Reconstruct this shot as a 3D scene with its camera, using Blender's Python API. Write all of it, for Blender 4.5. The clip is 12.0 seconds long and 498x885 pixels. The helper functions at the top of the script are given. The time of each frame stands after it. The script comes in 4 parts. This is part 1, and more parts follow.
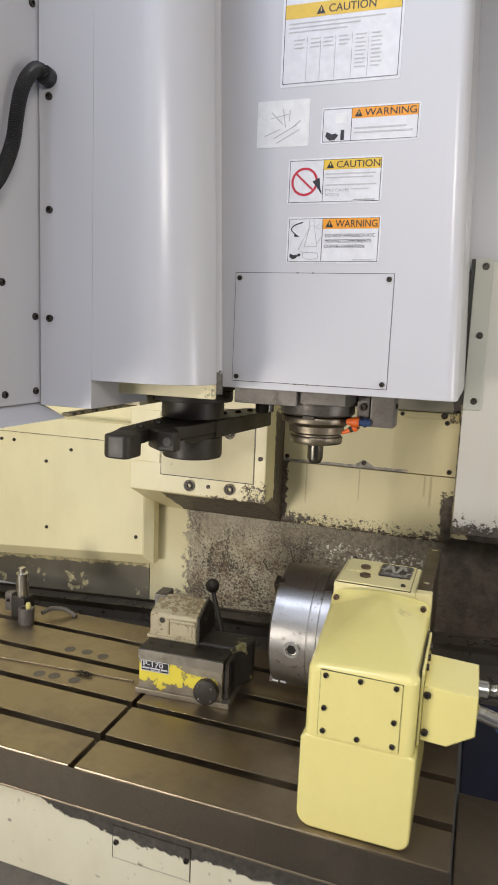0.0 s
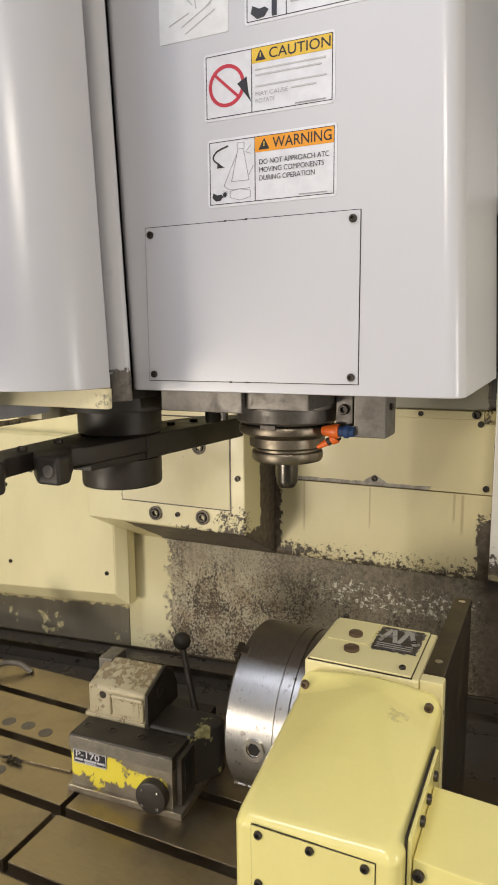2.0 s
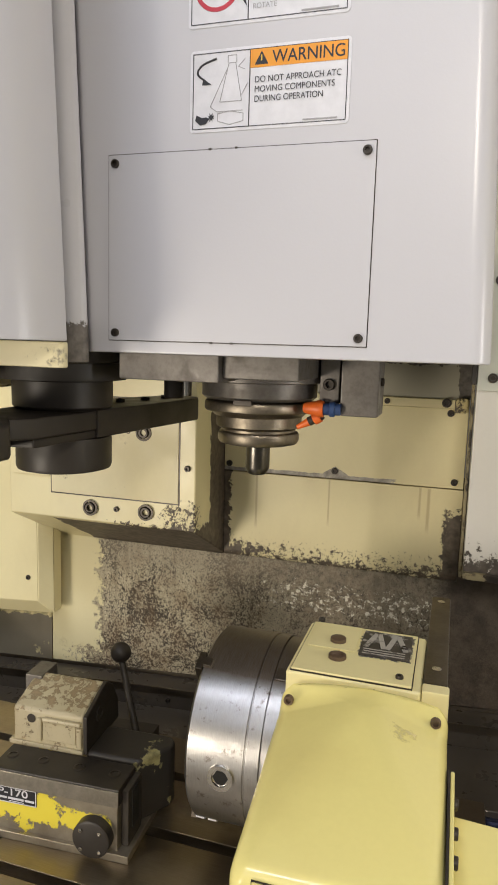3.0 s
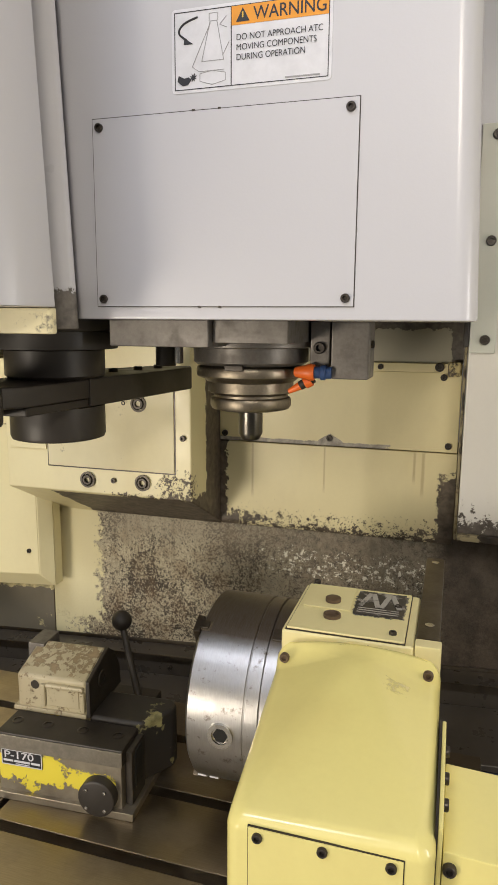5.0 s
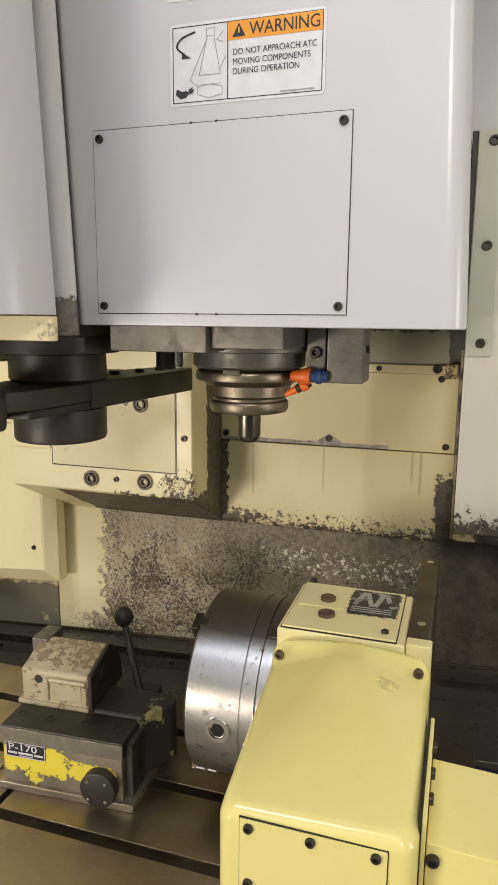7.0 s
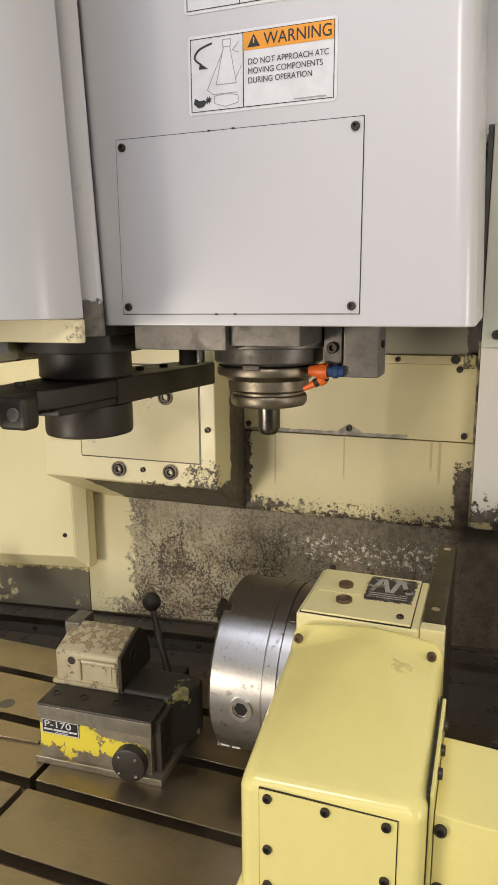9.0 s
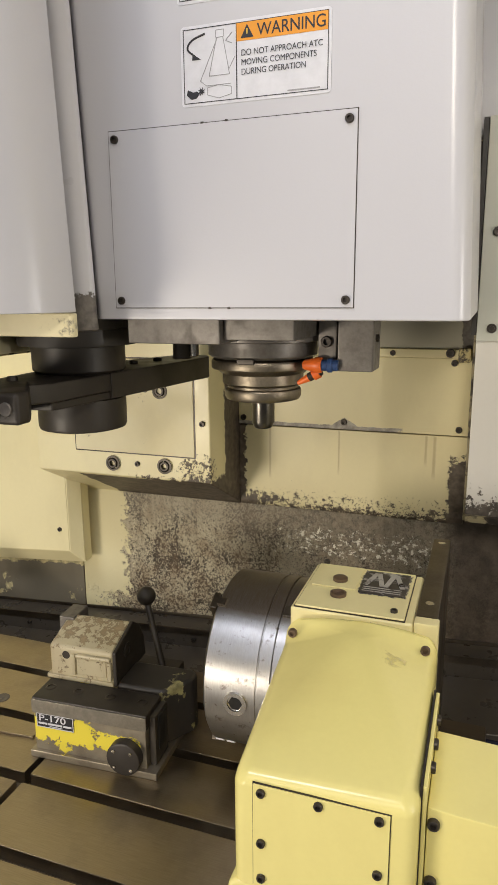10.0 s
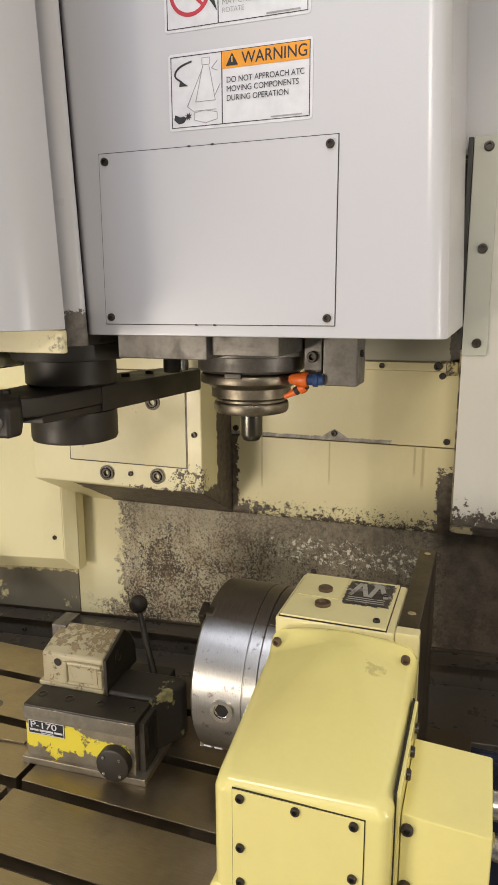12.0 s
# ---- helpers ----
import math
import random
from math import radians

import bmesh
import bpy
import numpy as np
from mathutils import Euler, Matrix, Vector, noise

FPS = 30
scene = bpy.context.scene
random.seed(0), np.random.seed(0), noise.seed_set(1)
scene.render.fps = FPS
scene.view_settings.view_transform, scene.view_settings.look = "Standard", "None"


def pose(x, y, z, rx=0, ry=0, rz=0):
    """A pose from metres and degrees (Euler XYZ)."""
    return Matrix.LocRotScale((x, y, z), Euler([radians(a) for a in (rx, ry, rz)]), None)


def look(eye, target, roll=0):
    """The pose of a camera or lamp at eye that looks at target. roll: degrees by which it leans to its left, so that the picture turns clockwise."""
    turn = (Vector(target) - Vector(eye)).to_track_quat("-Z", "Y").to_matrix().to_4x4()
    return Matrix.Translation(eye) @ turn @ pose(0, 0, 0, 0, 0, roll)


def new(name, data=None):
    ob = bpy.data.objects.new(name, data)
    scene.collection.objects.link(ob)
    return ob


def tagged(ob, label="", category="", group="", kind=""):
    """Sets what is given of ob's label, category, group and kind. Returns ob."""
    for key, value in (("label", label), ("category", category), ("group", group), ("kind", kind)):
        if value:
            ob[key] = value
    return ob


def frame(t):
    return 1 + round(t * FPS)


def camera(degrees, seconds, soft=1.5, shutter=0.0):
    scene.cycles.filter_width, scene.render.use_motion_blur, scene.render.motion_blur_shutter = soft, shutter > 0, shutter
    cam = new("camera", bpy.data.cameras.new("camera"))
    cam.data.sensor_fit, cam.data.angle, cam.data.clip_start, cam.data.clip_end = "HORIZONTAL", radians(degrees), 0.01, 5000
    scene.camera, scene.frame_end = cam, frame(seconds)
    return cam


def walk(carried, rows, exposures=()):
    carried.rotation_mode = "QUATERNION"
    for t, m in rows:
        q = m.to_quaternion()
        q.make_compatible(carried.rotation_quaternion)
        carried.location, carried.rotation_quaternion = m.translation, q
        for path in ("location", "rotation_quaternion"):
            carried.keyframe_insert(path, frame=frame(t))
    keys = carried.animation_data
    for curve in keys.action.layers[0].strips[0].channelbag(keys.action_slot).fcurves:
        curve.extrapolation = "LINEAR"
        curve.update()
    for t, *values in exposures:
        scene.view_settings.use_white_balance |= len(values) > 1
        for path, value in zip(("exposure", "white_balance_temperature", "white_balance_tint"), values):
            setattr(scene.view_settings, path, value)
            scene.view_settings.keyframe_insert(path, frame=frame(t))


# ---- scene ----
cam = camera(40.6, 12.0, shutter=0.4)
PATH = [
    (0, (0.034, 0.022, 1.613), (-0.606, 1.892, 1.31), 2.4),
    (0.5, (0.015, 0.127, 1.618), (-0.666, 1.979, 1.294), 0.7),
    (1, (0.026, 0.233, 1.609), (-0.619, 2.085, 1.219), 2.4),
    (1.5, (0.106, 0.404, 1.599), (-0.713, 2.189, 1.218), 2.9),
    (2, (0.091, 0.436, 1.592), (-0.741, 2.228, 1.283), -0.5),
    (2.5, (-0.009, 0.499, 1.551), (-0.635, 2.379, 1.278), 1.6),
    (3, (-0.034, 0.519, 1.535), (-0.611, 2.413, 1.25), 1.7),
    (3.5, (-0.031, 0.512, 1.514), (-0.599, 2.406, 1.211), 1.4),
    (5.5, (-0.017, 0.514, 1.525), (-0.598, 2.394, 1.163), 0.1),
    (6, (-0.012, 0.512, 1.528), (-0.596, 2.389, 1.161), -0.1),
    (6.5, (-0.01, 0.507, 1.528), (-0.598, 2.383, 1.16), 0.1),
    (7, (-0.005, 0.5, 1.534), (-0.597, 2.375, 1.167), 0.5),
    (7.5, (0.007, 0.488, 1.543), (-0.605, 2.355, 1.171), 0.5),
    (9.5, (0.014, 0.472, 1.55), (-0.654, 2.309, 1.129), -0.6),
    (10, (0.015, 0.476, 1.551), (-0.637, 2.317, 1.122), -0.4),
    (10.5, (0.018, 0.473, 1.558), (-0.636, 2.315, 1.136), -0.2),
    (11, (0.024, 0.47, 1.56), (-0.636, 2.311, 1.142), -0.3),
    (11.5, (0.035, 0.468, 1.563), (-0.626, 2.309, 1.148), -0.2),
    (12, (0.039, 0.465, 1.563), (-0.618, 2.309, 1.153), -0.2),
]
walk(cam, [(t, look(eye, target, roll)) for t, eye, target, roll in PATH],
     exposures=[(0, -0.14, 5850, 15), (1.0, -0.14, 6080, 15), (2.5, -0.14, 6230, 15), (5.5, -0.14, 6300, 15), (12, -0.14, 6300, 15)])

# ---- world and lamps ----
world = bpy.data.worlds.new("world")
world.use_nodes = True
world.node_tree.nodes["Background"].inputs[0].default_value = (0.9, 0.93, 1.0, 1)
world.node_tree.nodes["Background"].inputs[1].default_value = 0.28
scene.world = world


def lamp(name, eye, target, size, power, colour):
    d = bpy.data.lights.new(name, "AREA")
    d.shape, d.size, d.size_y, d.energy, d.color = "RECTANGLE", size[0], size[1], power, colour
    ob = new(name, d)
    ob.matrix_world = look(eye, target)
    return ob


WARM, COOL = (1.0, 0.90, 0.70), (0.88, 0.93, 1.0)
lamp("ceiling_tube", (-1.05, -0.05, 3.4), (-0.5, 1.0, 1.2), (1.3, 0.10), 30, COOL)
# added broad overhead fill in place of the shop's ambient light
lamp("ceiling_fill", (-0.4, -1.8, 3.6), (-0.4, 1.3, 1.5), (3.0, 2.0), 31, COOL)
lamp("machine_lamp", (0.32, -0.40, 2.25), (-0.35, 1.5, 1.2), (0.34, 0.28), 12, (1.0, 0.91, 0.72))
lamp("work_light", (0.82, 0.95, 1.50), (-0.4, 1.12, 1.46), (0.05, 0.34), 2.6, (1.0, 0.97, 0.90))
# added unseen low source, set by the cover's shadow on the head
lamp("low_left_light", (-1.85, -1.5, 0.82), (-0.3, 1.5, 1.25), (0.8, 0.6), 55, WARM)


# ---- materials ----
class Net:
    """A short hand for building node trees."""

    def __init__(self, name):
        self.mat = bpy.data.materials.new(name)
        self.mat.use_nodes = True
        self.t = self.mat.node_tree
        self.bsdf = self.t.nodes["Principled BSDF"]
        geo = self.t.nodes.new("ShaderNodeNewGeometry")
        self.pos = geo.outputs["Position"]
        sep = self.t.nodes.new("ShaderNodeSeparateXYZ")
        self.t.links.new(self.pos, sep.inputs[0])
        self.xyz = sep.outputs

    def put(self, sock, v):
        if isinstance(v, bpy.types.NodeSocket):
            self.t.links.new(v, sock)
        elif isinstance(v, (tuple, list)) and len(v) == 3 and sock.type == "RGBA":
            sock.default_value = (*v, 1)
        else:
            sock.default_value = v

    def math(self, op, a, b=0.0, c=0.0, clamp=False):
        n = self.t.nodes.new("ShaderNodeMath")
        n.operation, n.use_clamp = op, clamp
        for i, v in enumerate((a, b, c)):
            self.put(n.inputs[i], v)
        return n.outputs[0]

    def noise(self, scale, detail=4.0, rough=0.6, stretch=None, shift=0.0):
        v = self.pos
        if stretch or shift:
            m = self.t.nodes.new("ShaderNodeMapping")
            self.put(m.inputs["Vector"], v)
            m.inputs["Scale"].default_value = stretch or (1, 1, 1)
            m.inputs["Location"].default_value = (shift, shift * 0.7, shift * 1.3)
            v = m.outputs[0]
        n = self.t.nodes.new("ShaderNodeTexNoise")
        self.put(n.inputs["Vector"], v)
        n.inputs["Scale"].default_value, n.inputs["Detail"].default_value, n.inputs["Roughness"].default_value = scale, detail, rough
        return n.outputs["Fac"]

    def ramp(self, v, lo, hi, a=0.0, b=1.0):
        n = self.t.nodes.new("ShaderNodeMapRange")
        for i, x in enumerate((v, lo, hi, a, b)):
            self.put(n.inputs[i], x)
        return n.outputs[0]

    def mix(self, f, a, b):
        n = self.t.nodes.new("ShaderNodeMix")
        n.data_type = "RGBA"
        self.put(n.inputs["Factor"], f)
        self.put(n.inputs["A"], a)
        self.put(n.inputs["B"], b)
        return n.outputs["Result"]

    def below(self, axis, v, w):
        """Positive under v along an axis, 1 for each w metres."""
        return self.math("MULTIPLY", self.math("SUBTRACT", v, self.xyz[axis]), 1 / w)

    def above(self, axis, v, w):
        return self.math("MULTIPLY", self.math("SUBTRACT", self.xyz[axis], v), 1 / w)

    def least(self, *fs):
        out = fs[0]
        for f in fs[1:]:
            out = self.math("MINIMUM", out, f)
        return out

    def most(self, *fs):
        out = fs[0]
        for f in fs[1:]:
            out = self.math("MAXIMUM", out, f)
        return out

    def ragged(self, field, scale=40, amp=2.0, soft=0.06, shift=0.0, detail=6):
        """A torn-edged mask, 1 where the field beats a noise."""
        n = self.math("MULTIPLY", self.math("SUBTRACT", self.noise(scale, detail, 0.74, shift=shift), 0.5), amp)
        return self.ramp(self.math("ADD", field, n), -soft, soft)

    def bump(self, h, dist, strength=1.0):
        n = self.t.nodes.new("ShaderNodeBump")
        n.inputs["Strength"].default_value, n.inputs["Distance"].default_value = strength, dist
        self.put(n.inputs["Height"], h)
        self.put(self.bsdf.inputs["Normal"], n.outputs[0])

    def out(self, colour, rough, metal=0.0, spec=0.5, coat=0.0):
        self.put(self.bsdf.inputs["Base Color"], colour)
        self.put(self.bsdf.inputs["Roughness"], rough)
        self.put(self.bsdf.inputs["Metallic"], metal)
        self.put(self.bsdf.inputs["Specular IOR Level"], spec)
        self.put(self.bsdf.inputs["Coat Weight"], coat)
        return self.mat


def paint(name, colour, rough=0.35, grime=(0.45, 0.36, 0.22), dirt=0.25, chips=None, under=(0.13, 0.115, 0.10), coat=0.0, under_metal=0.0, streaks=()):
    """Machine enamel with faint stains; chips(net) gives a mask of where it has come off."""
    n = Net(name)
    st = n.ramp(n.noise(5, 5, 0.6, (1, 1, 0.5)), 0.45, 0.8, 0, dirt)
    c = n.mix(st, colour, grime)
    fine = n.ramp(n.noise(160, 3), 0.3, 0.7, 0.0, 0.07)
    c = n.mix(fine, c, tuple(0.75 * v for v in colour))
    for x, w, z0, z1 in streaks:
        f = n.least(n.above(0, x, w * 0.5), n.below(0, x + w, w * 0.5), n.above(2, z0, 0.02), n.below(2, z1, 0.004))
        c = n.mix(n.math("MULTIPLY", n.ragged(f, 60, 0.9, 0.5), 0.45), c, (0.34, 0.24, 0.10))
    r = n.ramp(n.noise(14, 4), 0.3, 0.7, rough * 0.85, rough * 1.25)
    h = n.math("MULTIPLY", n.noise(260, 2), 0.15)
    metal = 0.0
    if chips:
        m = chips(n)
        u = n.mix(n.ramp(n.noise(70, 5), 0.35, 0.7), tuple(0.6 * v for v in under), tuple(1.5 * v for v in under))
        c = n.mix(m, c, u)
        r = n.math("MAXIMUM", r, n.math("MULTIPLY", m, 0.5))
        h = n.math("SUBTRACT", h, m)
        metal = n.math("MULTIPLY", m, under_metal)
    n.bump(h, 0.0006, 0.7)
    return n.out(c, r, metal, 0.5, coat)


def steel(name, colour, rough=0.3, dirt=0.4, stain=(0.10, 0.075, 0.045), scale=30, stretch=None, metal=1.0, film=None):
    """Bare steel with stains; film(net) gives a mask of dark brown: oil film, on the table also painted shade."""
    n = Net(name)
    s = n.ramp(n.noise(scale, 6, 0.65), 0.48, 0.72, 0, dirt)
    c = n.mix(s, colour, stain)
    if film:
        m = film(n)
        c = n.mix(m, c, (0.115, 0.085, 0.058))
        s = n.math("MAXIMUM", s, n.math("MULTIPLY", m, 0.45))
    g = n.noise(240, 3, 0.6, stretch)
    c = n.mix(n.ramp(g, 0.35, 0.7, 0, 0.35), c, tuple(0.55 * v for v in colour))
    r = n.math("ADD", n.ramp(n.noise(scale * 0.5, 5), 0.3, 0.7, rough * 0.9, rough * 1.15), n.math("MULTIPLY", s, 0.2))
    n.bump(g, 0.0003, 0.4)
    return n.out(c, r, n.math("SUBTRACT", metal, n.math("MULTIPLY", s, 0.6)))


def plain(name, colour, rough=0.5, metal=0.0):
    n = Net(name)
    c = n.mix(n.ramp(n.noise(60, 4), 0.35, 0.7, 0, 0.3), colour, tuple(0.6 * v for v in colour))
    return n.out(c, n.ramp(n.noise(25, 4), 0.3, 0.7, rough * 0.8, min(1, rough * 1.2)), metal)


def smooth_enamel(name, colour, rough):
    """Clean sprayed enamel: the faintest cloudiness and a fine orange peel."""
    n = Net(name)
    c = n.mix(n.ramp(n.noise(2.5, 2, 0.4), 0.3, 0.7, 0.0, 0.10), colour, tuple(0.90 * v for v in colour))
    n.bump(n.noise(320, 2), 0.0004, 0.25)
    return n.out(c, rough, 0.0, 0.5)


WHITE = (0.56, 0.555, 0.585)
CREAM = (0.82, 0.74, 0.44)
M_white = smooth_enamel("white_enamel", WHITE, 0.27)
M_strip = paint("worn_white_enamel", WHITE, 0.3, dirt=0.15, chips=lambda n: n.ragged(n.below(2, 1.552, 0.010), 90, 4.5))
M_cream = paint("cream_enamel", CREAM, 0.35)
M_creamchip = paint("stained_cream_enamel", (0.78, 0.71, 0.46), 0.45, (0.50, 0.42, 0.22), chips=lambda n: n.ragged(n.math("SUBTRACT", n.noise(9), 0.72), 150, 0.6), dirt=0.5)


def chips_bracket(n):
    corner = n.least(n.below(2, 1.262, 0.022), n.above(0, -0.530, 0.03), n.below(1, 1.62, 0.02), 1.0)
    spots = n.ragged(n.math("SUBTRACT", corner, 0.92), 120, 8.0, shift=2, detail=9)
    edge = n.ragged(n.math("SUBTRACT", n.least(n.below(2, 1.218, 0.008), n.above(0, -0.66, 0.05)), 1.3), 110, 6.0, shift=3)
    under = n.ragged(n.least(n.below(2, 1.2035, 0.010), n.above(0, -0.75, 0.03), n.above(1, 1.603, 0.004)), 30, 1.5, shift=5)
    side = n.ragged(n.least(n.above(1, 1.668, 0.014), n.above(0, -0.4585, 0.0015), n.below(2, 1.425, 0.04)), 34, 3.2, shift=1, detail=9)
    return n.most(spots, edge, under, side)


M_bracket = paint("chipped_cream_enamel_bracket", CREAM, 0.35, chips=chips_bracket, dirt=0.4, under=(0.115, 0.092, 0.068))


def chips_panel(n):
    low = n.ragged(n.math("SUBTRACT", n.least(n.math("SUBTRACT", n.below(2, 1.158, 0.016), 0.70), -0.3), n.math("MULTIPLY", n.least(n.above(0, -0.37, 0.05), n.below(0, -0.10, 0.05), 1.0), 0.30)), 34, 4.8, shift=3, detail=10)
    spray = n.ragged(n.math("SUBTRACT", n.below(2, 1.194, 0.045), 1.50), 75, 6.5, shift=6, detail=9)
    fine = n.ragged(n.math("SUBTRACT", n.below(2, 1.215, 0.05), 2.0), 190, 7.0, shift=16)
    right = n.ragged(n.least(n.above(0, -0.038, 0.012), n.below(2, 1.250, 0.03)), 55, 4.2, shift=8, detail=9)
    left = n.ragged(n.least(n.below(0, -0.442, 0.010), n.below(2, 1.40, 0.05)), 70, 4.0, shift=9, detail=9)
    return n.most(low, spray, fine, right, left)


M_panel = paint("chipped_cream_enamel_panel", (0.76, 0.68, 0.40), 0.38, chips=chips_panel, dirt=0.35, under=(0.105, 0.083, 0.060), streaks=((-0.392, 0.004, 1.19, 1.29), (-0.250, 0.003, 1.21, 1.29), (-0.085, 0.004, 1.24, 1.29), (-0.070, 0.005, 1.215, 1.29)))
M_panel_up = paint("cream_enamel_upper_panel", (0.76, 0.68, 0.40), 0.38, dirt=0.3, under=(0.36, 0.33, 0.28),
                   chips=lambda n: n.most(n.ragged(n.least(n.below(2, 1.302, 0.005), n.below(0, -0.13, 0.05)), 25, 2.2, shift=4), n.ragged(n.math("SUBTRACT", n.below(2, 1.318, 0.006), n.math("MULTIPLY", n.math("ABSOLUTE", n.math("ADD", n.xyz[0], 0.238)), 110)), 50, 1.2)))
M_rightwall = paint("chipped_white_enamel", (0.64, 0.62, 0.57), 0.32,
                    chips=lambda n: n.most(n.ragged(n.math("SUBTRACT", n.below(2, 1.215, 0.02), 0.55), 48, 5.0, shift=7, detail=9), n.ragged(n.math("SUBTRACT", n.below(2, 1.258, 0.05), 1.15), 95, 6.0, shift=3, detail=8)), under=(0.09, 0.075, 0.06))
M_greystrip = paint("grey_green_enamel", (0.50, 0.51, 0.45), 0.35)
M_reargrey = paint("dirty_grey_cream_sheet", (0.42, 0.40, 0.32), 0.45, dirt=0.5, chips=lambda n: n.most(n.ragged(n.above(0, -0.03, 0.012), 50, 3.5), n.ragged(n.math("SUBTRACT", n.above(2, 1.507, 0.008), 0.5), 60, 4.0, shift=2)))
M_sill = paint("dirty_cream_sill", (0.40, 0.34, 0.20), 0.5, dirt=0.7, under=(0.06, 0.048, 0.036),
               chips=lambda n: n.most(n.ragged(n.above(0, 0.03, 0.02), 50, 3.0), n.ragged(n.math("SUBTRACT", n.noise(40, 4, shift=11), 0.56), 90, 0.6, detail=9)))
M_clip = paint("rust_eaten_cream_enamel", (0.62, 0.53, 0.26), 0.5, (0.22, 0.13, 0.05), 0.8, under=(0.06, 0.045, 0.03),
               chips=lambda n: n.ragged(n.math("SUBTRACT", n.noise(90, 4, shift=5), 0.50), 140, 0.6, detail=9))
M_leftcover = paint("cream_enamel_cover", CREAM, 0.36, (0.52, 0.43, 0.20), dirt=0.35)
def cream_rests(n):
    """Paint left in a torn band under the sloping foot of the side cover, and in a few flakes."""
    down = n.math("ADD", n.above(2, 0.932, 0.014), n.math("MULTIPLY", n.math("ADD", n.xyz[0], 0.821), -0.0796 / 0.014))
    return n.most(n.ragged(down, 30, 3.4, detail=9), n.ragged(n.math("SUBTRACT", n.noise(12, 3, shift=4), 0.645), 80, 0.35, 0.012, detail=10))


M_lowgrey = paint("bared_grey_primer", (0.185, 0.163, 0.118), 0.5, (0.07, 0.05, 0.032), 0.8, under=(0.58, 0.51, 0.28), chips=cream_rests)


def rusty(name):
    n = Net(name)
    a, b = n.noise(210, 10, 0.80), n.noise(11, 6, 0.62)
    pits = n.math("ADD", a, n.math("MULTIPLY", n.math("SUBTRACT", b, 0.5), 0.38))
    grain = n.mix(n.ramp(n.noise(420, 4, 0.7), 0.4, 0.62), (0.40, 0.345, 0.24), (0.58, 0.52, 0.37))
    c = n.mix(n.ramp(pits, 0.455, 0.515), (0.040, 0.029, 0.019), grain)
    rust = n.ramp(n.noise(24, 6, shift=3), 0.47, 0.66, 0, 0.40)
    c = n.mix(rust, c, (0.20, 0.125, 0.062))
    bare = n.ragged(n.least(n.above(2, 1.062, 0.05), n.above(0, -0.74, 0.1)), 18, 2.5, 0.5)
    c = n.mix(n.math("MULTIPLY", bare, 0.45), c, (0.30, 0.265, 0.20))
    # blends to a mottled darker brown towards the right
    oil = n.ramp(n.xyz[0], -0.56, -0.27, 0.0, 0.62)
    c = n.mix(oil, c, n.mix(n.ramp(n.noise(70, 7, 0.7, shift=8), 0.42, 0.56), (0.045, 0.034, 0.024), (0.17, 0.135, 0.095)))
    streak = n.ramp(n.noise(60, 4, 0.6, (1, 1, 0.06), shift=6), 0.52, 0.7, 0, 0.35)
    c = n.mix(streak, c, (0.10, 0.075, 0.05))
    flakes = n.ragged(n.math("SUBTRACT", n.least(n.above(0, -0.40, 0.08), n.below(0, -0.03, 0.03), n.above(2, 1.015, 0.02), n.below(2, 1.09, 0.02), 0.9), 1.42), 85, 10.0, shift=5, detail=10)
    keep = n.ragged(n.least(n.below(0, -0.738, 0.03), n.above(2, 0.868, 0.02)), 55, 4.6, 0.05, shift=2, detail=10)
    spots = n.ragged(n.math("SUBTRACT", n.below(0, -0.715, 0.08), 0.85), 110, 5.5, shift=1, detail=9)
    dark = n.ragged(n.above(0, -0.03, 0.03), 15, 1.0, 0.6)
    c = n.mix(n.math("MULTIPLY", dark, 0.85), c, n.mix(n.ramp(n.noise(34, 6, shift=2), 0.42, 0.62), (0.050, 0.038, 0.030), (0.105, 0.080, 0.060)))
    c = n.mix(flakes, c, (0.68, 0.65, 0.54))
    c = n.mix(n.math("MAXIMUM", keep, spots), c, (0.76, 0.69, 0.42))
    n.bump(n.math("ADD", a, n.math("MULTIPLY", keep, 0.8)), 0.0015, 0.7)
    return n.out(c, n.ramp(a, 0.3, 0.7, 0.38, 0.72), 0.0, 0.45)


M_rust = rusty("bared_rusty_casting")
# film here paints wet brown oil and the rotary table's shade together
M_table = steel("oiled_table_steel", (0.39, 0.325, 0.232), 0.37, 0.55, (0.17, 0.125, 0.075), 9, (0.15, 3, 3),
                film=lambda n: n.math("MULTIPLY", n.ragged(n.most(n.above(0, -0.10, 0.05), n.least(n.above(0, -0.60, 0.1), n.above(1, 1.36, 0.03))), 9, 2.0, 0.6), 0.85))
M_tableside = steel("dark_table_side", (0.155, 0.130, 0.10), 0.38, 0.5, (0.06, 0.045, 0.03), 12)
M_slot = plain("oily_slot", (0.11, 0.086, 0.058), 0.35)
M_black = plain("black_oxide_steel", (0.034, 0.028, 0.023), 0.48, 0.1)
M_blackdull = plain("dull_black", (0.032, 0.027, 0.023), 0.55)
M_bolt = plain("dark_bolt", (0.055, 0.046, 0.038), 0.4, 0.5)
M_steel = steel("ground_steel", (0.62, 0.60, 0.56), 0.22, 0.3, (0.3, 0.24, 0.17), 40)
M_chuck = steel("turned_chuck_steel", (0.44, 0.43, 0.42), 0.33, 0.15, (0.28, 0.21, 0.14), 120, (8, 0.3, 0.3),
                film=lambda n: n.most(n.math("MULTIPLY", n.ragged(n.above(2, 1.119, 0.008), 26, 1.2, 0.5), 0.95), n.math("MULTIPLY", n.ragged(n.math("SUBTRACT", n.noise(75, 3, shift=4), 0.675), 260, 0.35), 0.85)))
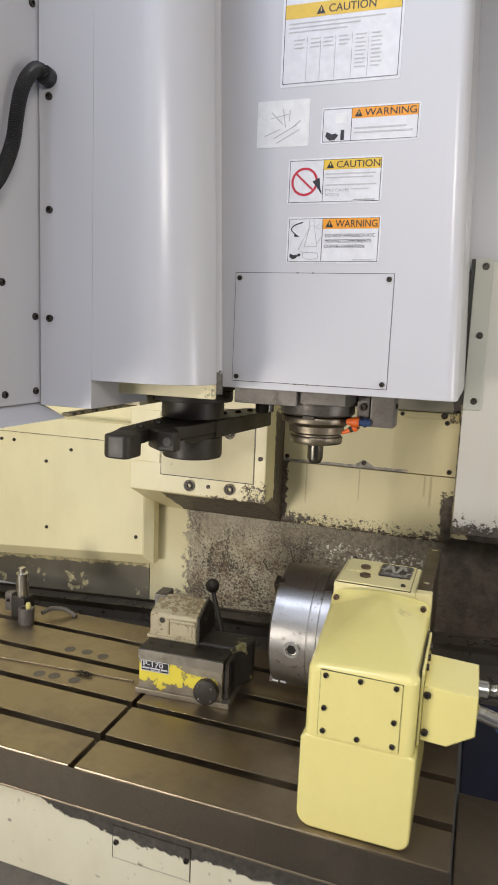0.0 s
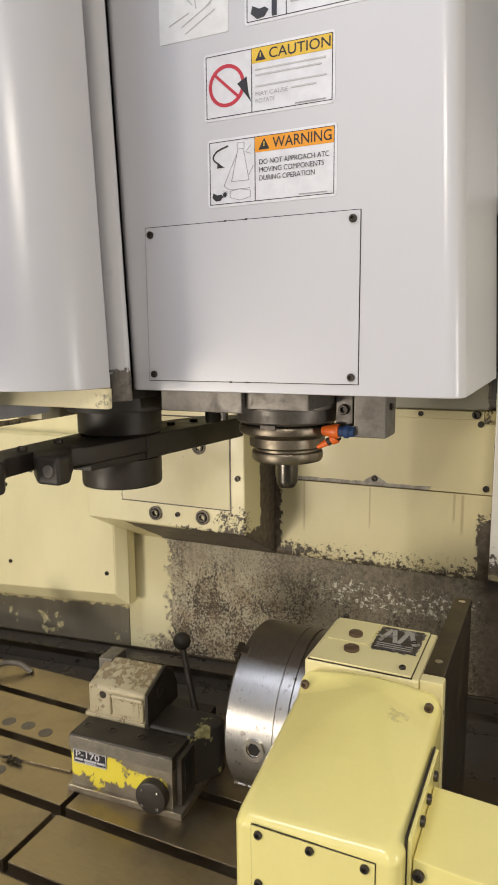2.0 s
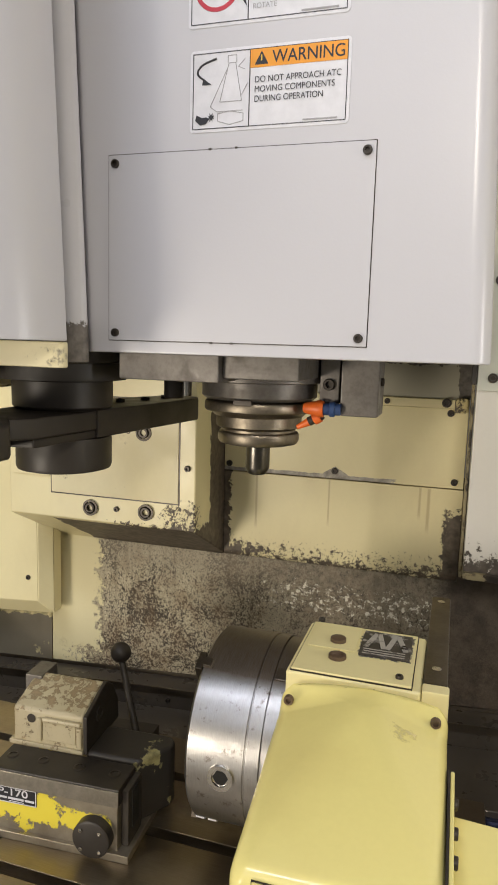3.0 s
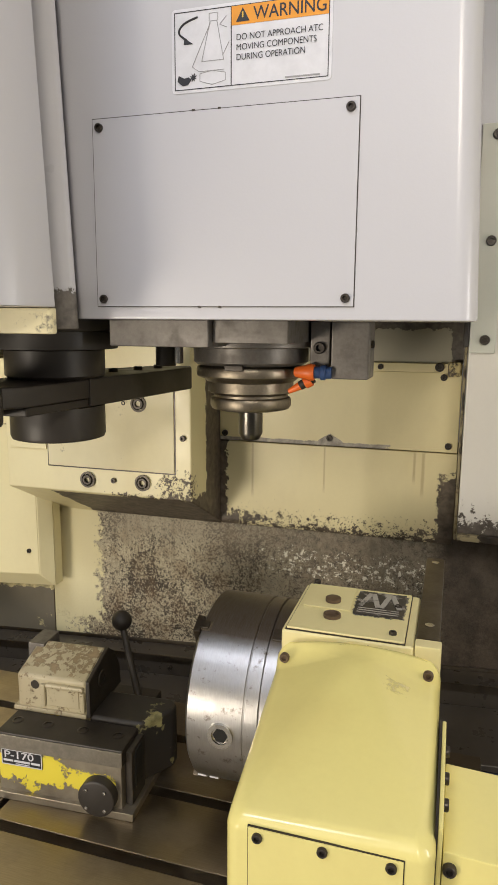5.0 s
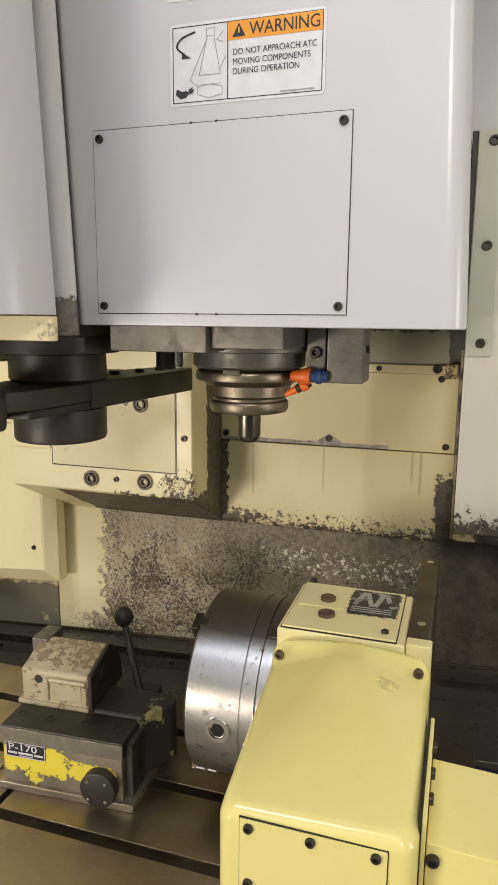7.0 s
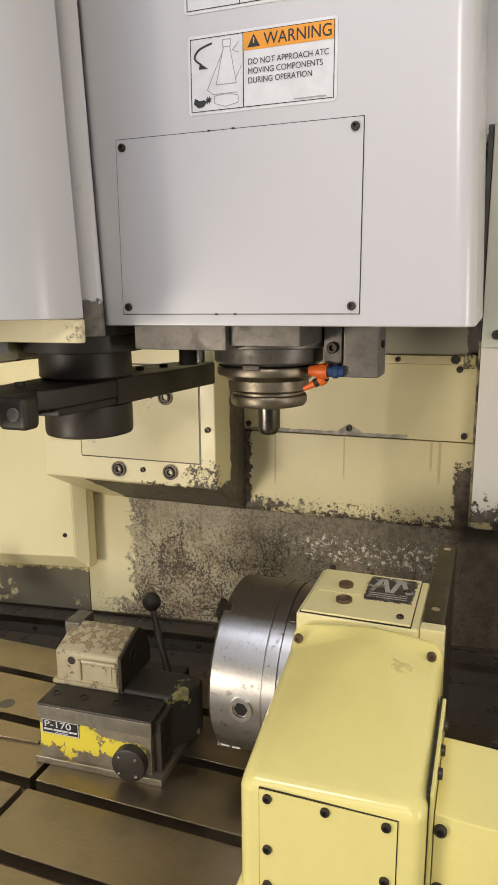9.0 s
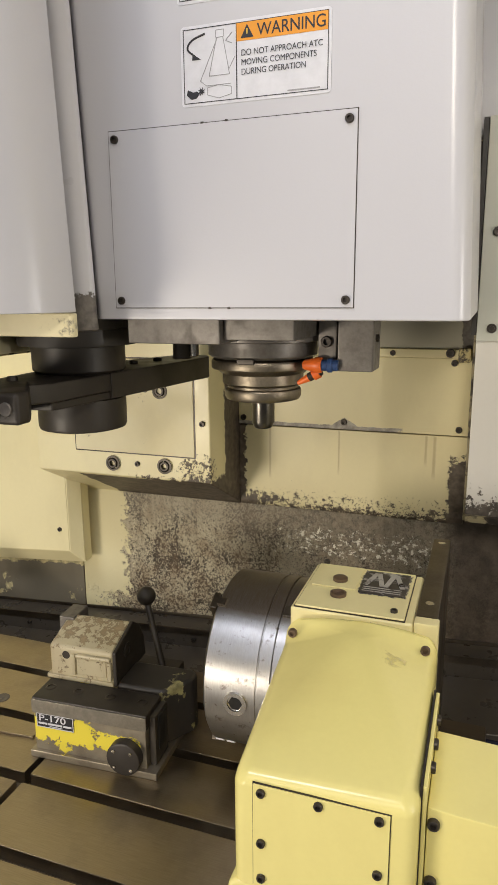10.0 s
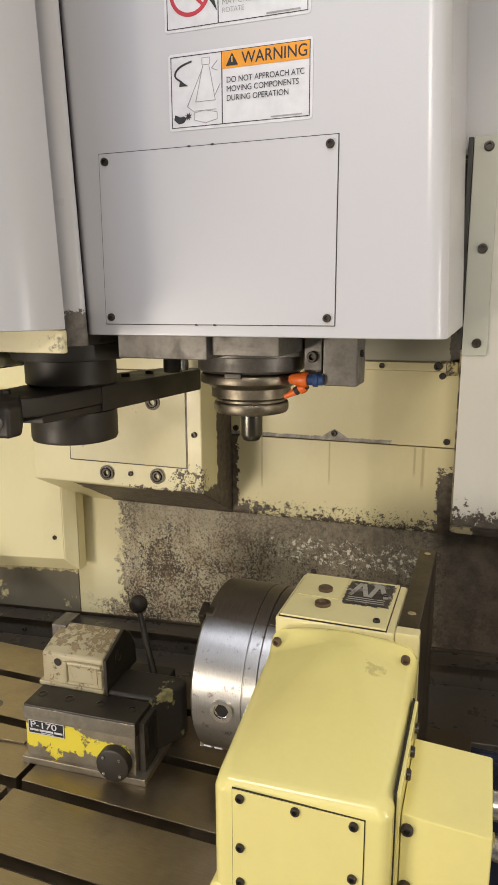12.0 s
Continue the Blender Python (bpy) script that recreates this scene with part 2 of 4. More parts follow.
M_holder = steel("straw_tinted_steel", (0.25, 0.215, 0.165), 0.40, 0.35, (0.10, 0.078, 0.05), 60)
M_toolsteel = steel("dark_tool_steel", (0.13, 0.12, 0.105), 0.30, 0.15, (0.1, 0.08, 0.05), 40)
M_plug = plain("dull_plug", (0.16, 0.14, 0.115), 0.55, 0.4)
M_brown = plain("rusty_brown_cap", (0.13, 0.085, 0.05), 0.5, 0.2)
M_tailside = paint("oily_black_with_paint_rests", (0.035, 0.031, 0.027), 0.4, (0.08, 0.06, 0.04), 0.6, under=(0.30, 0.27, 0.12),
                   chips=lambda n: n.ragged(n.math("SUBTRACT", n.least(n.noise(26, 3, shift=2), n.ramp(n.xyz[0], -0.436, -0.424, 0.0, 1.0)), 0.615), 80, 0.40, 0.015, detail=10))
M_wornplate = paint("worn_black_plate", (0.035, 0.030, 0.027), 0.4, (0.09, 0.07, 0.05), 0.6, under=(0.34, 0.32, 0.30), under_metal=0.5,
                    chips=lambda n: n.ragged(n.math("SUBTRACT", n.noise(45, 4, shift=3), 0.60), 140, 0.5, detail=9))
M_wornbar = paint("worn_silver_bar", (0.42, 0.40, 0.36), 0.35, (0.12, 0.10, 0.08), 0.7, under=(0.05, 0.04, 0.035),
                  chips=lambda n: n.ragged(n.math("SUBTRACT", n.noise(60, 4, shift=9), 0.60), 150, 0.5, detail=9))
M_grey = steel("grey_cast_block", (0.185, 0.17, 0.155), 0.42, 0.7, (0.08, 0.062, 0.045), 45, None, 0.5)
M_darkrail = plain("dark_oily_sheet", (0.092, 0.079, 0.064), 0.3, 0.3)
# dark steel whose bluish reflection is put into the base colour
M_blue = plain("blue_sheen_way_cover", (0.055, 0.062, 0.105), 0.22, 0.6)
M_yellow = paint("yellow_cream_enamel", (0.82, 0.725, 0.27), 0.20, (0.52, 0.38, 0.13), 0.28, under=(0.46, 0.37, 0.15),
                 chips=lambda n: n.math("MULTIPLY", n.ragged(n.math("SUBTRACT", n.least(n.above(0, -0.080, 0.012), n.below(0, -0.038, 0.012), n.above(1, 1.145, 0.012), n.below(1, 1.185, 0.012), n.above(2, 1.12, 0.005), 1.0), 1.0), 90, 3.0, 0.15), 0.6))
M_rot_top = paint("chipped_yellow_cream_enamel", (0.80, 0.71, 0.36), 0.36, dirt=0.3,
                  chips=lambda n: n.most(n.ragged(n.least(n.above(0, -0.125, 0.01), n.below(0, -0.062, 0.01), n.above(1, 1.285, 0.01), n.below(1, 1.355, 0.01)), 60, 2.5),
                                         n.ragged(n.math("SUBTRACT", n.noise(36, 3), 0.70), 110, 0.35, 0.015, detail=9)), under=(0.11, 0.10, 0.09))


def tail_front(name):
    n = Net(name)
    g = n.noise(220, 3, 0.6, (0.2, 1, 4))
    c = n.mix(n.ramp(n.noise(20, 5), 0.35, 0.7), (0.40, 0.355, 0.28), (0.24, 0.205, 0.16))
    field = n.least(n.above(2, 0.877, 0.011), n.math("SUBTRACT", n.below(2, 0.920, 0.013), n.math("MULTIPLY", n.most(n.above(0, -0.53, 0.05), 0.0), 0.9)), n.below(0, -0.437, 0.006), 1.2)
    m = n.ragged(n.math("ADD", field, 0.0), 38, 9.0, 0.04, shift=7, detail=10)
    c = n.mix(m, c, (0.80, 0.67, 0.06))
    n.bump(n.math("ADD", m, n.math("MULTIPLY", g, 0.2)), 0.0008, 0.6)
    return n.out(c, n.ramp(g, 0.3, 0.7, 0.32, 0.45), n.math("SUBTRACT", 0.75, n.math("MULTIPLY", m, 0.75)))


M_barface = steel("oily_bar_face", (0.34, 0.315, 0.27), 0.4, 0.7, (0.07, 0.055, 0.04), 14)
M_tailfront = tail_front("steel_with_flaked_yellow_paint")
M_tailcap = paint("worn_pale_paint_on_steel", (0.56, 0.50, 0.33), 0.38, (0.26, 0.16, 0.08), 0.7,
                  chips=lambda n: n.most(n.ragged(n.math("SUBTRACT", n.noise(60, 5, 0.7), 0.63), 200, 0.9, 0.03, detail=9), n.ragged(n.math("SUBTRACT", n.least(n.above(2, 1.008, 0.006), 1.0), 0.95), 70, 6.0, detail=10)), under=(0.27, 0.205, 0.12))
M_label = plain("label_white", (0.71, 0.71, 0.75), 0.35)
M_labelold = plain("label_grey_film", (0.76, 0.76, 0.77), 0.4)
M_orange = plain("label_orange", (0.80, 0.33, 0.02), 0.35)
M_amber = plain("label_amber", (0.72, 0.48, 0.04), 0.35)
M_ink = plain("label_ink", (0.02, 0.02, 0.025), 0.4)
M_greyink = plain("label_grey_ink", (0.35, 0.35, 0.36), 0.4)
M_red = plain("label_red", (0.50, 0.03, 0.05), 0.4)
M_nozzle = plain("orange_plastic", (0.85, 0.16, 0.02), 0.35)
M_bluep = plain("blue_plastic", (0.03, 0.07, 0.20), 0.35)
M_hole = plain("unlit_bore", (0.008, 0.007, 0.006), 0.9)
M_faintink = plain("faded_print", (0.52, 0.52, 0.54), 0.5)
M_rubber = plain("black_hose_rubber", (0.02, 0.02, 0.021), 0.5)
M_wall = plain("workshop_wall", (0.72, 0.72, 0.72), 0.8)
M_floor = plain("workshop_concrete", (0.34, 0.34, 0.33), 0.7)


# ---- mesh helpers ----
def bx(x0, x1, y0, y1, z0, z1, bev=0.0015, seg=2):
    bm = bmesh.new()
    bmesh.ops.create_cube(bm, size=1)
    for v in bm.verts:
        v.co = Vector((x0 + (v.co.x + 0.5) * (x1 - x0), y0 + (v.co.y + 0.5) * (y1 - y0), z0 + (v.co.z + 0.5) * (z1 - z0)))
    if bev:
        bmesh.ops.bevel(bm, geom=bm.edges[:], offset=bev, segments=seg, affect="EDGES", profile=0.5)
    return bm


def prism(pts, axis, a, b, bev=0.0015, seg=2):
    """A polygon drawn in the two other axes (in x, y, z order) and drawn out along axis from a to b."""
    bm = bmesh.new()
    def at(p, d):
        c = list(p)
        c.insert(axis, d)
        return bm.verts.new(c)
    lo, hi = [at(p, a) for p in pts], [at(p, b) for p in pts]
    bm.faces.new(lo), bm.faces.new(hi)
    for i in range(len(pts)):
        j = (i + 1) % len(pts)
        bm.faces.new((lo[i], lo[j], hi[j], hi[i]))
    bmesh.ops.recalc_face_normals(bm, faces=bm.faces)
    if bev:
        bmesh.ops.bevel(bm, geom=[e for e in bm.edges if e.calc_face_angle(0) > 0.5], offset=bev, segments=seg, affect="EDGES", profile=0.5)
    return bm


def rounded(x0, x1, y0, y1, radii, seg=8):
    """The corner points of a rectangle whose corners (x0 y0, x1 y0, x1 y1, x0 y1) are rounded."""
    out = []
    for (cx, cy, sx, sy, a), r in zip(((x0, y0, 1, 1, 180), (x1, y0, -1, 1, 270), (x1, y1, -1, -1, 0), (x0, y1, 1, -1, 90)), radii):
        if r <= 0:
            out.append((cx, cy))
            continue
        for i in range(seg + 1):
            t = radians(a + 90 * i / seg)
            out.append((cx + sx * r + r * math.cos(t), cy + sy * r + r * math.sin(t)))
    return out


TURN = {"z": Matrix(), "-z": pose(0, 0, 0, 180), "-y": pose(0, 0, 0, 90), "y": pose(0, 0, 0, -90), "x": pose(0, 0, 0, 0, 90), "-x": pose(0, 0, 0, 0, -90)}


def lathe(profile, at=(0, 0, 0), axis="z", seg=32, bend=None):
    """Turns (radius, height) points about an axis through at."""
    bm = bmesh.new()
    rings = []
    for r, h in profile:
        if r < 1e-6:
            rings.append([bm.verts.new((0, 0, h))])
        else:
            rings.append([bm.verts.new((r * math.cos(2 * math.pi * i / seg), r * math.sin(2 * math.pi * i / seg), h)) for i in range(seg)])
    for a, b in zip(rings, rings[1:]):
        for i in range(seg):
            j = (i + 1) % seg
            if len(a) == 1 and len(b) > 1:
                bm.faces.new((a[0], b[i], b[j]))
            elif len(b) == 1 and len(a) > 1:
                bm.faces.new((a[i], a[j], b[0]))
            elif len(a) > 1:
                bm.faces.new((a[i], a[j], b[j], b[i]))
    bmesh.ops.recalc_face_normals(bm, faces=bm.faces)
    bm.transform(Matrix.Translation(at) @ (bend or TURN[axis]))
    return bm


def rod(a, b, r, seg=16, r2=None):
    a, b = Vector(a), Vector(b)
    h = (b - a).length
    q = (b - a).to_track_quat("Z", "Y").to_matrix().to_4x4()
    r2 = r if r2 is None else r2
    return lathe([(0, 0), (r * 0.9, 0), (r, r * 0.1), (r2, h - r2 * 0.1), (r2 * 0.9, h), (0, h)], a, seg=seg, bend=q)


def sweep(points, r, seg=12, ribs=0.0):
    """A hose along smoothed points, with ribs of that depth."""
    P = [Vector(p) for p in points]
    path = []
    for i in range(len(P) - 1):
        p0, p1, p2, p3 = P[max(i - 1, 0)], P[i], P[i + 1], P[min(i + 2, len(P) - 1)]
        n = max(4, int((p2 - p1).length / 0.002)) if ribs else 8
        for k in range(n):
            t = k / n
            path.append(0.5 * (2 * p1 + (p2 - p0) * t + (2 * p0 - 5 * p1 + 4 * p2 - p3) * t * t + (3 * p1 - p0 - 3 * p2 + p3) * t ** 3))
    path.append(P[-1])
    bm = bmesh.new()
    rings = []
    for i, p in enumerate(path):
        d = (path[min(i + 1, len(path) - 1)] - path[max(i - 1, 0)]).normalized()
        u = d.cross(Vector((0.3, 0.2, 0.93))).normalized()
        w = d.cross(u)
        rr = r - (ribs if i % 2 else 0)
        rings.append([bm.verts.new(p + rr * (u * math.cos(2 * math.pi * k / seg) + w * math.sin(2 * math.pi * k / seg))) for k in range(seg)])
    for a, b in zip(rings, rings[1:]):
        for k in range(seg):
            bm.faces.new((a[k], a[(k + 1) % seg], b[(k + 1) % seg], b[k]))
    bm.faces.new(rings[0]), bm.faces.new(rings[-1])
    bmesh.ops.recalc_face_normals(bm, faces=bm.faces)
    return bm


def join(*bms):
    out = bmesh.new()
    for b in bms:
        me = bpy.data.meshes.new("tmp")
        b.to_mesh(me)
        b.free()
        out.from_mesh(me)
        bpy.data.meshes.remove(me)
    return out


def mesh_of(name, bm, mat, smooth=True):
    """Makes the mesh, with normals weighted by the faces' areas, so that flat faces stay flat beside rounded edges."""
    bm.normal_update()
    area = {f: f.calc_area() + 1e-12 for f in bm.faces}
    normals = []
    for f in bm.faces:
        for v in f.verts:
            n = Vector()
            for g in v.link_faces:
                if g.normal.dot(f.normal) > 0.72:
                    n += g.normal * area[g]
            normals.append(n.normalized() if n.length > 0 else f.normal.copy())
    me = bpy.data.meshes.new(name)
    bm.to_mesh(me)
    bm.free()
    me.materials.append(mat)
    if smooth:
        me.polygons.foreach_set("use_smooth", [True] * len(me.polygons))
        me.normals_split_custom_set(normals)
    return me


def part(name, bm, mat, parent=None, label=""):
    ob = new(name, bm if isinstance(bm, bpy.types.Mesh) else mesh_of(name, bm, mat))
    if parent:
        ob.parent = parent
        ob.matrix_parent_inverse = parent.matrix_basis.inverted()
    return tagged(ob, label)


def thing(name, at, label, category, group=""):
    ob = new(name)
    ob.empty_display_size = 0.05
    ob.matrix_basis = Matrix.Translation(at)
    return tagged(ob, label, category, group)


def built(name, bm, mat, label, category="wall"):
    return tagged(part(name, bm, mat), label, category, kind="structure")


SCREW = {}


def screw(parent, p, axis, r, name="screw", mat=None):
    """A socket cap screw whose head stands out along axis."""
    mat = mat or M_bolt
    key = (round(r, 5), mat.name)
    if key not in SCREW:
        SCREW[key] = mesh_of("screw", join(lathe([(r, -0.002), (r, r * 0.55), (r * 0.85, r * 0.75), (r * 0.55, r * 0.75), (r * 0.5, r * 0.1), (0, r * 0.1)], seg=14)), mat)
    ob = new(name, SCREW[key])
    m = Matrix.Translation(p) @ TURN[axis]
    ob.parent = parent
    ob.matrix_parent_inverse = parent.matrix_basis.inverted()
    ob.matrix_basis = m
    return ob


def lettering(text, size, at, mat, parent, bold=0.0, squash=1.0, normal="-y", name="lettering"):
    """Words with their lower left corner at a place, standing upright and facing -y."""
    c = bpy.data.curves.new("words", "FONT")
    c.body, c.size, c.offset, c.space_line = text, size, bold, 1.0
    ob = bpy.data.objects.new("words", c)
    scene.collection.objects.link(ob)
    me = bpy.data.meshes.new_from_object(ob.evaluated_get(bpy.context.evaluated_depsgraph_get()))
    bpy.data.objects.remove(ob)
    me.transform(Matrix.Translation(at) @ pose(0, 0, 0, 90) @ Matrix.Diagonal((squash, 1, 1, 1)))
    me.materials.clear()
    me.materials.append(mat)
    ob = new(name, me)
    ob.parent, ob.matrix_parent_inverse = parent, parent.matrix_basis.inverted()
    return ob

# ---- the room and the machine's enclosure ----
built("floor", bx(-4, 4, -3.5, 3.2, -0.1, 0, 0), M_floor, "grey concrete workshop floor", "floor")
built("ceiling", bx(-4, 4, -3.5, 3.2, 3.8, 3.9, 0), M_wall, "plain grey workshop ceiling", "ceiling")
built("wall_south", bx(-4, 4, -3.6, -3.5, 0, 3.8, 0), M_wall, "plain grey workshop wall")
built("wall_north", bx(-4, 4, 3.2, 3.3, 0, 3.8, 0), M_wall, "plain grey workshop wall")
built("wall_west", bx(-4.1, -4, -3.5, 3.2, 0, 3.8, 0), M_wall, "plain grey workshop wall")
built("wall_east", bx(4, 4.1, -3.5, 3.2, 0, 3.8, 0), M_wall, "plain grey workshop wall")
built("wall_enclosure_left", bx(-1.75, -1.72, 0.75, 1.9, 0.3, 2.4, 0.002), M_cream, "cream painted side wall of the machine enclosure")
built("wall_enclosure_right", bx(0.85, 0.88, 0.75, 1.9, 0.3, 2.4, 0.002), M_cream, "cream painted side wall of the machine enclosure")
built("wall_rear_upper", bx(-1.72, -0.01, 1.80, 1.83, 1.30, 2.4, 0), M_cream, "cream painted rear wall of the machine enclosure")
built("wall_rear_right_upper", bx(-0.20, 0.85, 1.66, 1.69, 1.79, 2.4, 0.002), M_white, "white painted rear wall above the right panel")

# right rear panels
built("wall_rear_right", bx(-0.004, 0.85, 1.612, 1.64, 1.188, 1.80, 0.002), M_rightwall, "white enamel panel, chipped to bare metal along its foot")
built("trim_right_sill", prism([(1.604, 1.188), (1.64, 1.188), (1.70, 1.176), (1.70, 1.160), (1.609, 1.176)], 0, -0.004, 0.85, 0.001), M_sill, "dirty cream sill below the white panel", "trim")
cover = thing("cover_strip", (0.015, 1.61, 1.478), "grey-green sheet metal strip held by dark cap screws", "cover strip")
part("plate", bx(-0.004, 0.034, 1.604, 1.612, 1.477, 1.806, 0.0015), M_greystrip, cover)
# black strip put in for the shaded gap beside the head
part("dark_gap_strip", bx(-0.0125, -0.0045, 1.608, 1.64, 1.486, 1.806, 0.001), M_blackdull, cover, "black strip in place of the dark gap")
for z in (1.497, 1.642, 1.790):
    screw(cover, (0.018, 1.604, z), "-y", 0.0075)
built("trim_corner_post", bx(-0.0085, -0.0045, 1.665, 1.748, 1.160, 1.80, 0.001), M_sill, "dirty cream corner post", "trim")

# rear panels at the right of the bracket
built("wall_rear_lower_panel", prism([(1.748, 1.135), (1.748, 1.292), (1.759, 1.292), (1.759, 1.122), (1.754, 1.122)], 0, -0.456, -0.009, 0.0015), M_panel, "cream enamel rear panel with paint chipped off along its foot")
upper = thing("rear_cover_panel", (-0.24, 1.755, 1.294), "cream enamel cover panel with grey bare streak along its lower edge", "panel")
part("sheet", bx(-0.456, -0.010, 1.744, 1.759, 1.2945, 1.436, 0.0012), M_panel_up, upper)
for x, z in ((-0.445, 1.308), (-0.239, 1.309), (-0.026, 1.306), (-0.040, 1.428)):
    screw(upper, (x, 1.744, z), "-y", 0.006)
built("trim_upper_ledge", bx(-0.456, -0.010, 1.739, 1.759, 1.4365, 1.452, 0.0015), M_panel_up, "cream ledge above the rear cover panel", "trim")
built("wall_rear_grey_strip", bx(-0.456, -0.009, 1.750, 1.79, 1.4522, 1.80, 0.0), M_reargrey, "grey-cream rear sheet above the ledge")
brk = thing("ledge_clip", (-0.05, 1.74, 1.44), "small rusty clip and screw on the ledge", "clip")
part("tab", bx(-0.034, -0.012, 1.728, 1.736, 1.430, 1.456, 0.004), M_clip, brk)
screw(brk, (-0.048, 1.739, 1.446), "-y", 0.008)
screw(brk, (-0.150, 1.739, 1.4445), "-y", 0.005)

# the rusty casting behind the table
built("wall_rear_casting", bx(-0.8568, 0.85, 1.760, 1.83, 0.80, 1.30, 0.0), M_rust, "bare rusty casting wall with a strip of cream paint left")
built("wall_rear_left_primer", bx(-1.72, -0.858, 1.757, 1.80, 0.80, 1.00, 0.001), M_lowgrey, "grey primer wall with cream paint flaking off")
built("wall_rear_left_top", bx(-1.72, -0.858, 1.742, 1.80, 1.00, 1.80, 0.0), M_cream, "cream painted rear wall")

lc = thing("rear_side_cover", (-1.25, 1.69, 0.975), "cream enamel side cover with sloping border and small screws", "cover")
bm = bmesh.new()
fr = [(-1.70, 0.886), (-0.821, 0.956), (-0.821, 1.36), (-1.70, 1.36)]
ft = [(-1.70, 0.920), (-0.845, 0.988), (-0.845, 1.36), (-1.70, 1.36)]
lo = [bm.verts.new((x, 1.714, z)) for x, z in fr]
hi = [bm.verts.new((x, 1.690, z)) for x, z in ft]
bm.faces.new(hi), bm.faces.new(lo)
for i in range(4):
    bm.faces.new((lo[i], lo[(i + 1) % 4], hi[(i + 1) % 4], hi[i]))
bmesh.ops.recalc_face_normals(bm, faces=bm.faces)
bmesh.ops.bevel(bm, geom=bm.edges[:], offset=0.002, segments=2, affect="EDGES")
part("shell", bm, M_leftcover, lc)
part("rim", bx(-1.70, -0.822, 1.7145, 1.7415, 0.957, 1.36, 0.001), M_leftcover, lc)
part("seam", bx(-1.70, -0.846, 1.6885, 1.690, 1.3085, 1.3105, 0), M_sill, lc)
for x, z in ((-1.171, 1.028), (-0.868, 1.038), (-1.171, 1.230), (-1.085, 1.272), (-1.285, 1.285), (-1.33, 1.285)):
    screw(lc, (x, 1.690, z), "-y", 0.005)

# ledges between the wall and the table
def sloping(bm):
    """Lets a rear gutter fall towards the left, as it drains."""
    for v in bm.verts:
        v.co.z += 0.065 * (v.co.x + 0.57)
    return bm


built("trim_rear_ledge", sloping(bx(-1.72, 0.25, 1.702, 1.7595, 0.79, 0.838, 0.003)), M_darkrail, "dark oily sheet ledge along the rear wall", "trim")
built("trim_ledge_edge", sloping(bx(-1.72, 0.25, 1.6995, 1.7025, 0.826, 0.8415, 0.001)), M_tableside, "worn dark edge of the rear ledge", "trim")
built("trim_ledge_lip", sloping(bx(-1.72, 0.25, 1.7555, 1.7598, 0.838, 0.8455, 0.001)), M_tableside, "steel lip where the ledge meets the wall", "trim")
built("trim_rear_gutter", sloping(prism([(1.545, 0.70), (1.699, 0.70), (1.699, 0.800), (1.66, 0.792), (1.56, 0.78)], 0, -1.72, 0.25, 0.002)), M_darkrail, "dark oily gutter behind the table", "trim")
for x in (-0.98, -0.55):
    s = thing("ledge_screw", (x, 1.70, 0.815), "small dark screw in the ledge", "screw", "screws in the ledge")
    screw(s, (x, 1.6995, 0.815 + 0.065 * (x + 0.57)), "-y", 0.005)

# ---- machine bracket on the rear wall ----
br = thing("column_bracket", (-0.65, 1.68, 1.13), "cream enamel cast bracket, chipped and oil-stained below", "bracket")
part("body", prism([(1.595, 1.205), (1.595, 1.56), (1.759, 1.56), (1.759, 1.118), (1.752, 1.125)], 0, -0.838, -0.457, 0.003), M_bracket, br)
door = part("front_plate", bx(-0.745, -0.489, 1.5925, 1.60, 1.254, 1.436, 0.0012), M_creamchip, br, "stained cream front plate")
part("plate_gap", bx(-0.7475, -0.4865, 1.5945, 1.60, 1.2515, 1.4385, 0.0), M_bolt, br)
part("side_plate", bx(-0.828, -0.749, 1.592, 1.60, 1.283, 1.42, 0.0012), M_cream, br)
for x, z in ((-0.663, 1.231), (-0.551, 1.233), (-0.556, 1.377)):
    part("bolt_ring", lathe([(0.015, 0), (0.015, 0.002), (0.0115, 0.0022), (0.011, -0.001)], (x, 1.5925, z), "-y", 24), M_plug, br)
    screw(br, (x, 1.5965, z), "-y", 0.0105, "bolt")
for x, z, r in ((-0.610, 1.233, 0.005), (-0.472, 1.319, 0.0055), (-0.586, 1.377, 0.004)):
    screw(br, (x, 1.594, z), "-y", r)

# ---- spindle head ----
hd = thing("spindle_head", (-0.22, 1.45, 1.52), "white enamel spindle head cover of a machining centre", "spindle head")
HX0, HX1, HY = -0.438, -0.004, 1.195


def lean(bm, k, x0=-9.0, x1=-8.0):
    """Leans a cover sideways with height, fully right of x1 and not at all left of x0."""
    for v in bm.verts:
        v.co.x -= k * (v.co.z - 1.53) * min(1, max(0, (v.co.x - x0) / (x1 - x0)))
    return bm


part("cover", lean(prism(rounded(HX0, HX1, HY, 1.60, (0.012, 0.022, 0.02, 0.012), 12), 2, 1.523, 2.75, 0.0025), 0.042), M_white, hd)
ap = part("access_panel", bx(-0.405, -0.122, HY - 0.0018, HY + 0.002, 1.537, 1.731, 0.0006), M_white, hd, "white access panel with corner screws")
part("panel_gap", bx(-0.4058, -0.1212, HY - 0.0007, HY + 0.002, 1.5362, 1.7318, 0), M_bolt, ap)
for x in (-0.397, -0.130):
    for z in (1.545, 1.722):
        screw(ap, (x, HY - 0.0018, z), "-y", 0.0046)
for x, z in ((-0.290, 1.7315), (-0.262, 1.7315), (-0.285, 1.5368), (-0.262, 1.5368)):
    part("chip", bx(x - 0.0015, x + 0.0015, HY - 0.0022, HY, z - 0.0012, z + 0.0008, 0), M_bolt, ap)
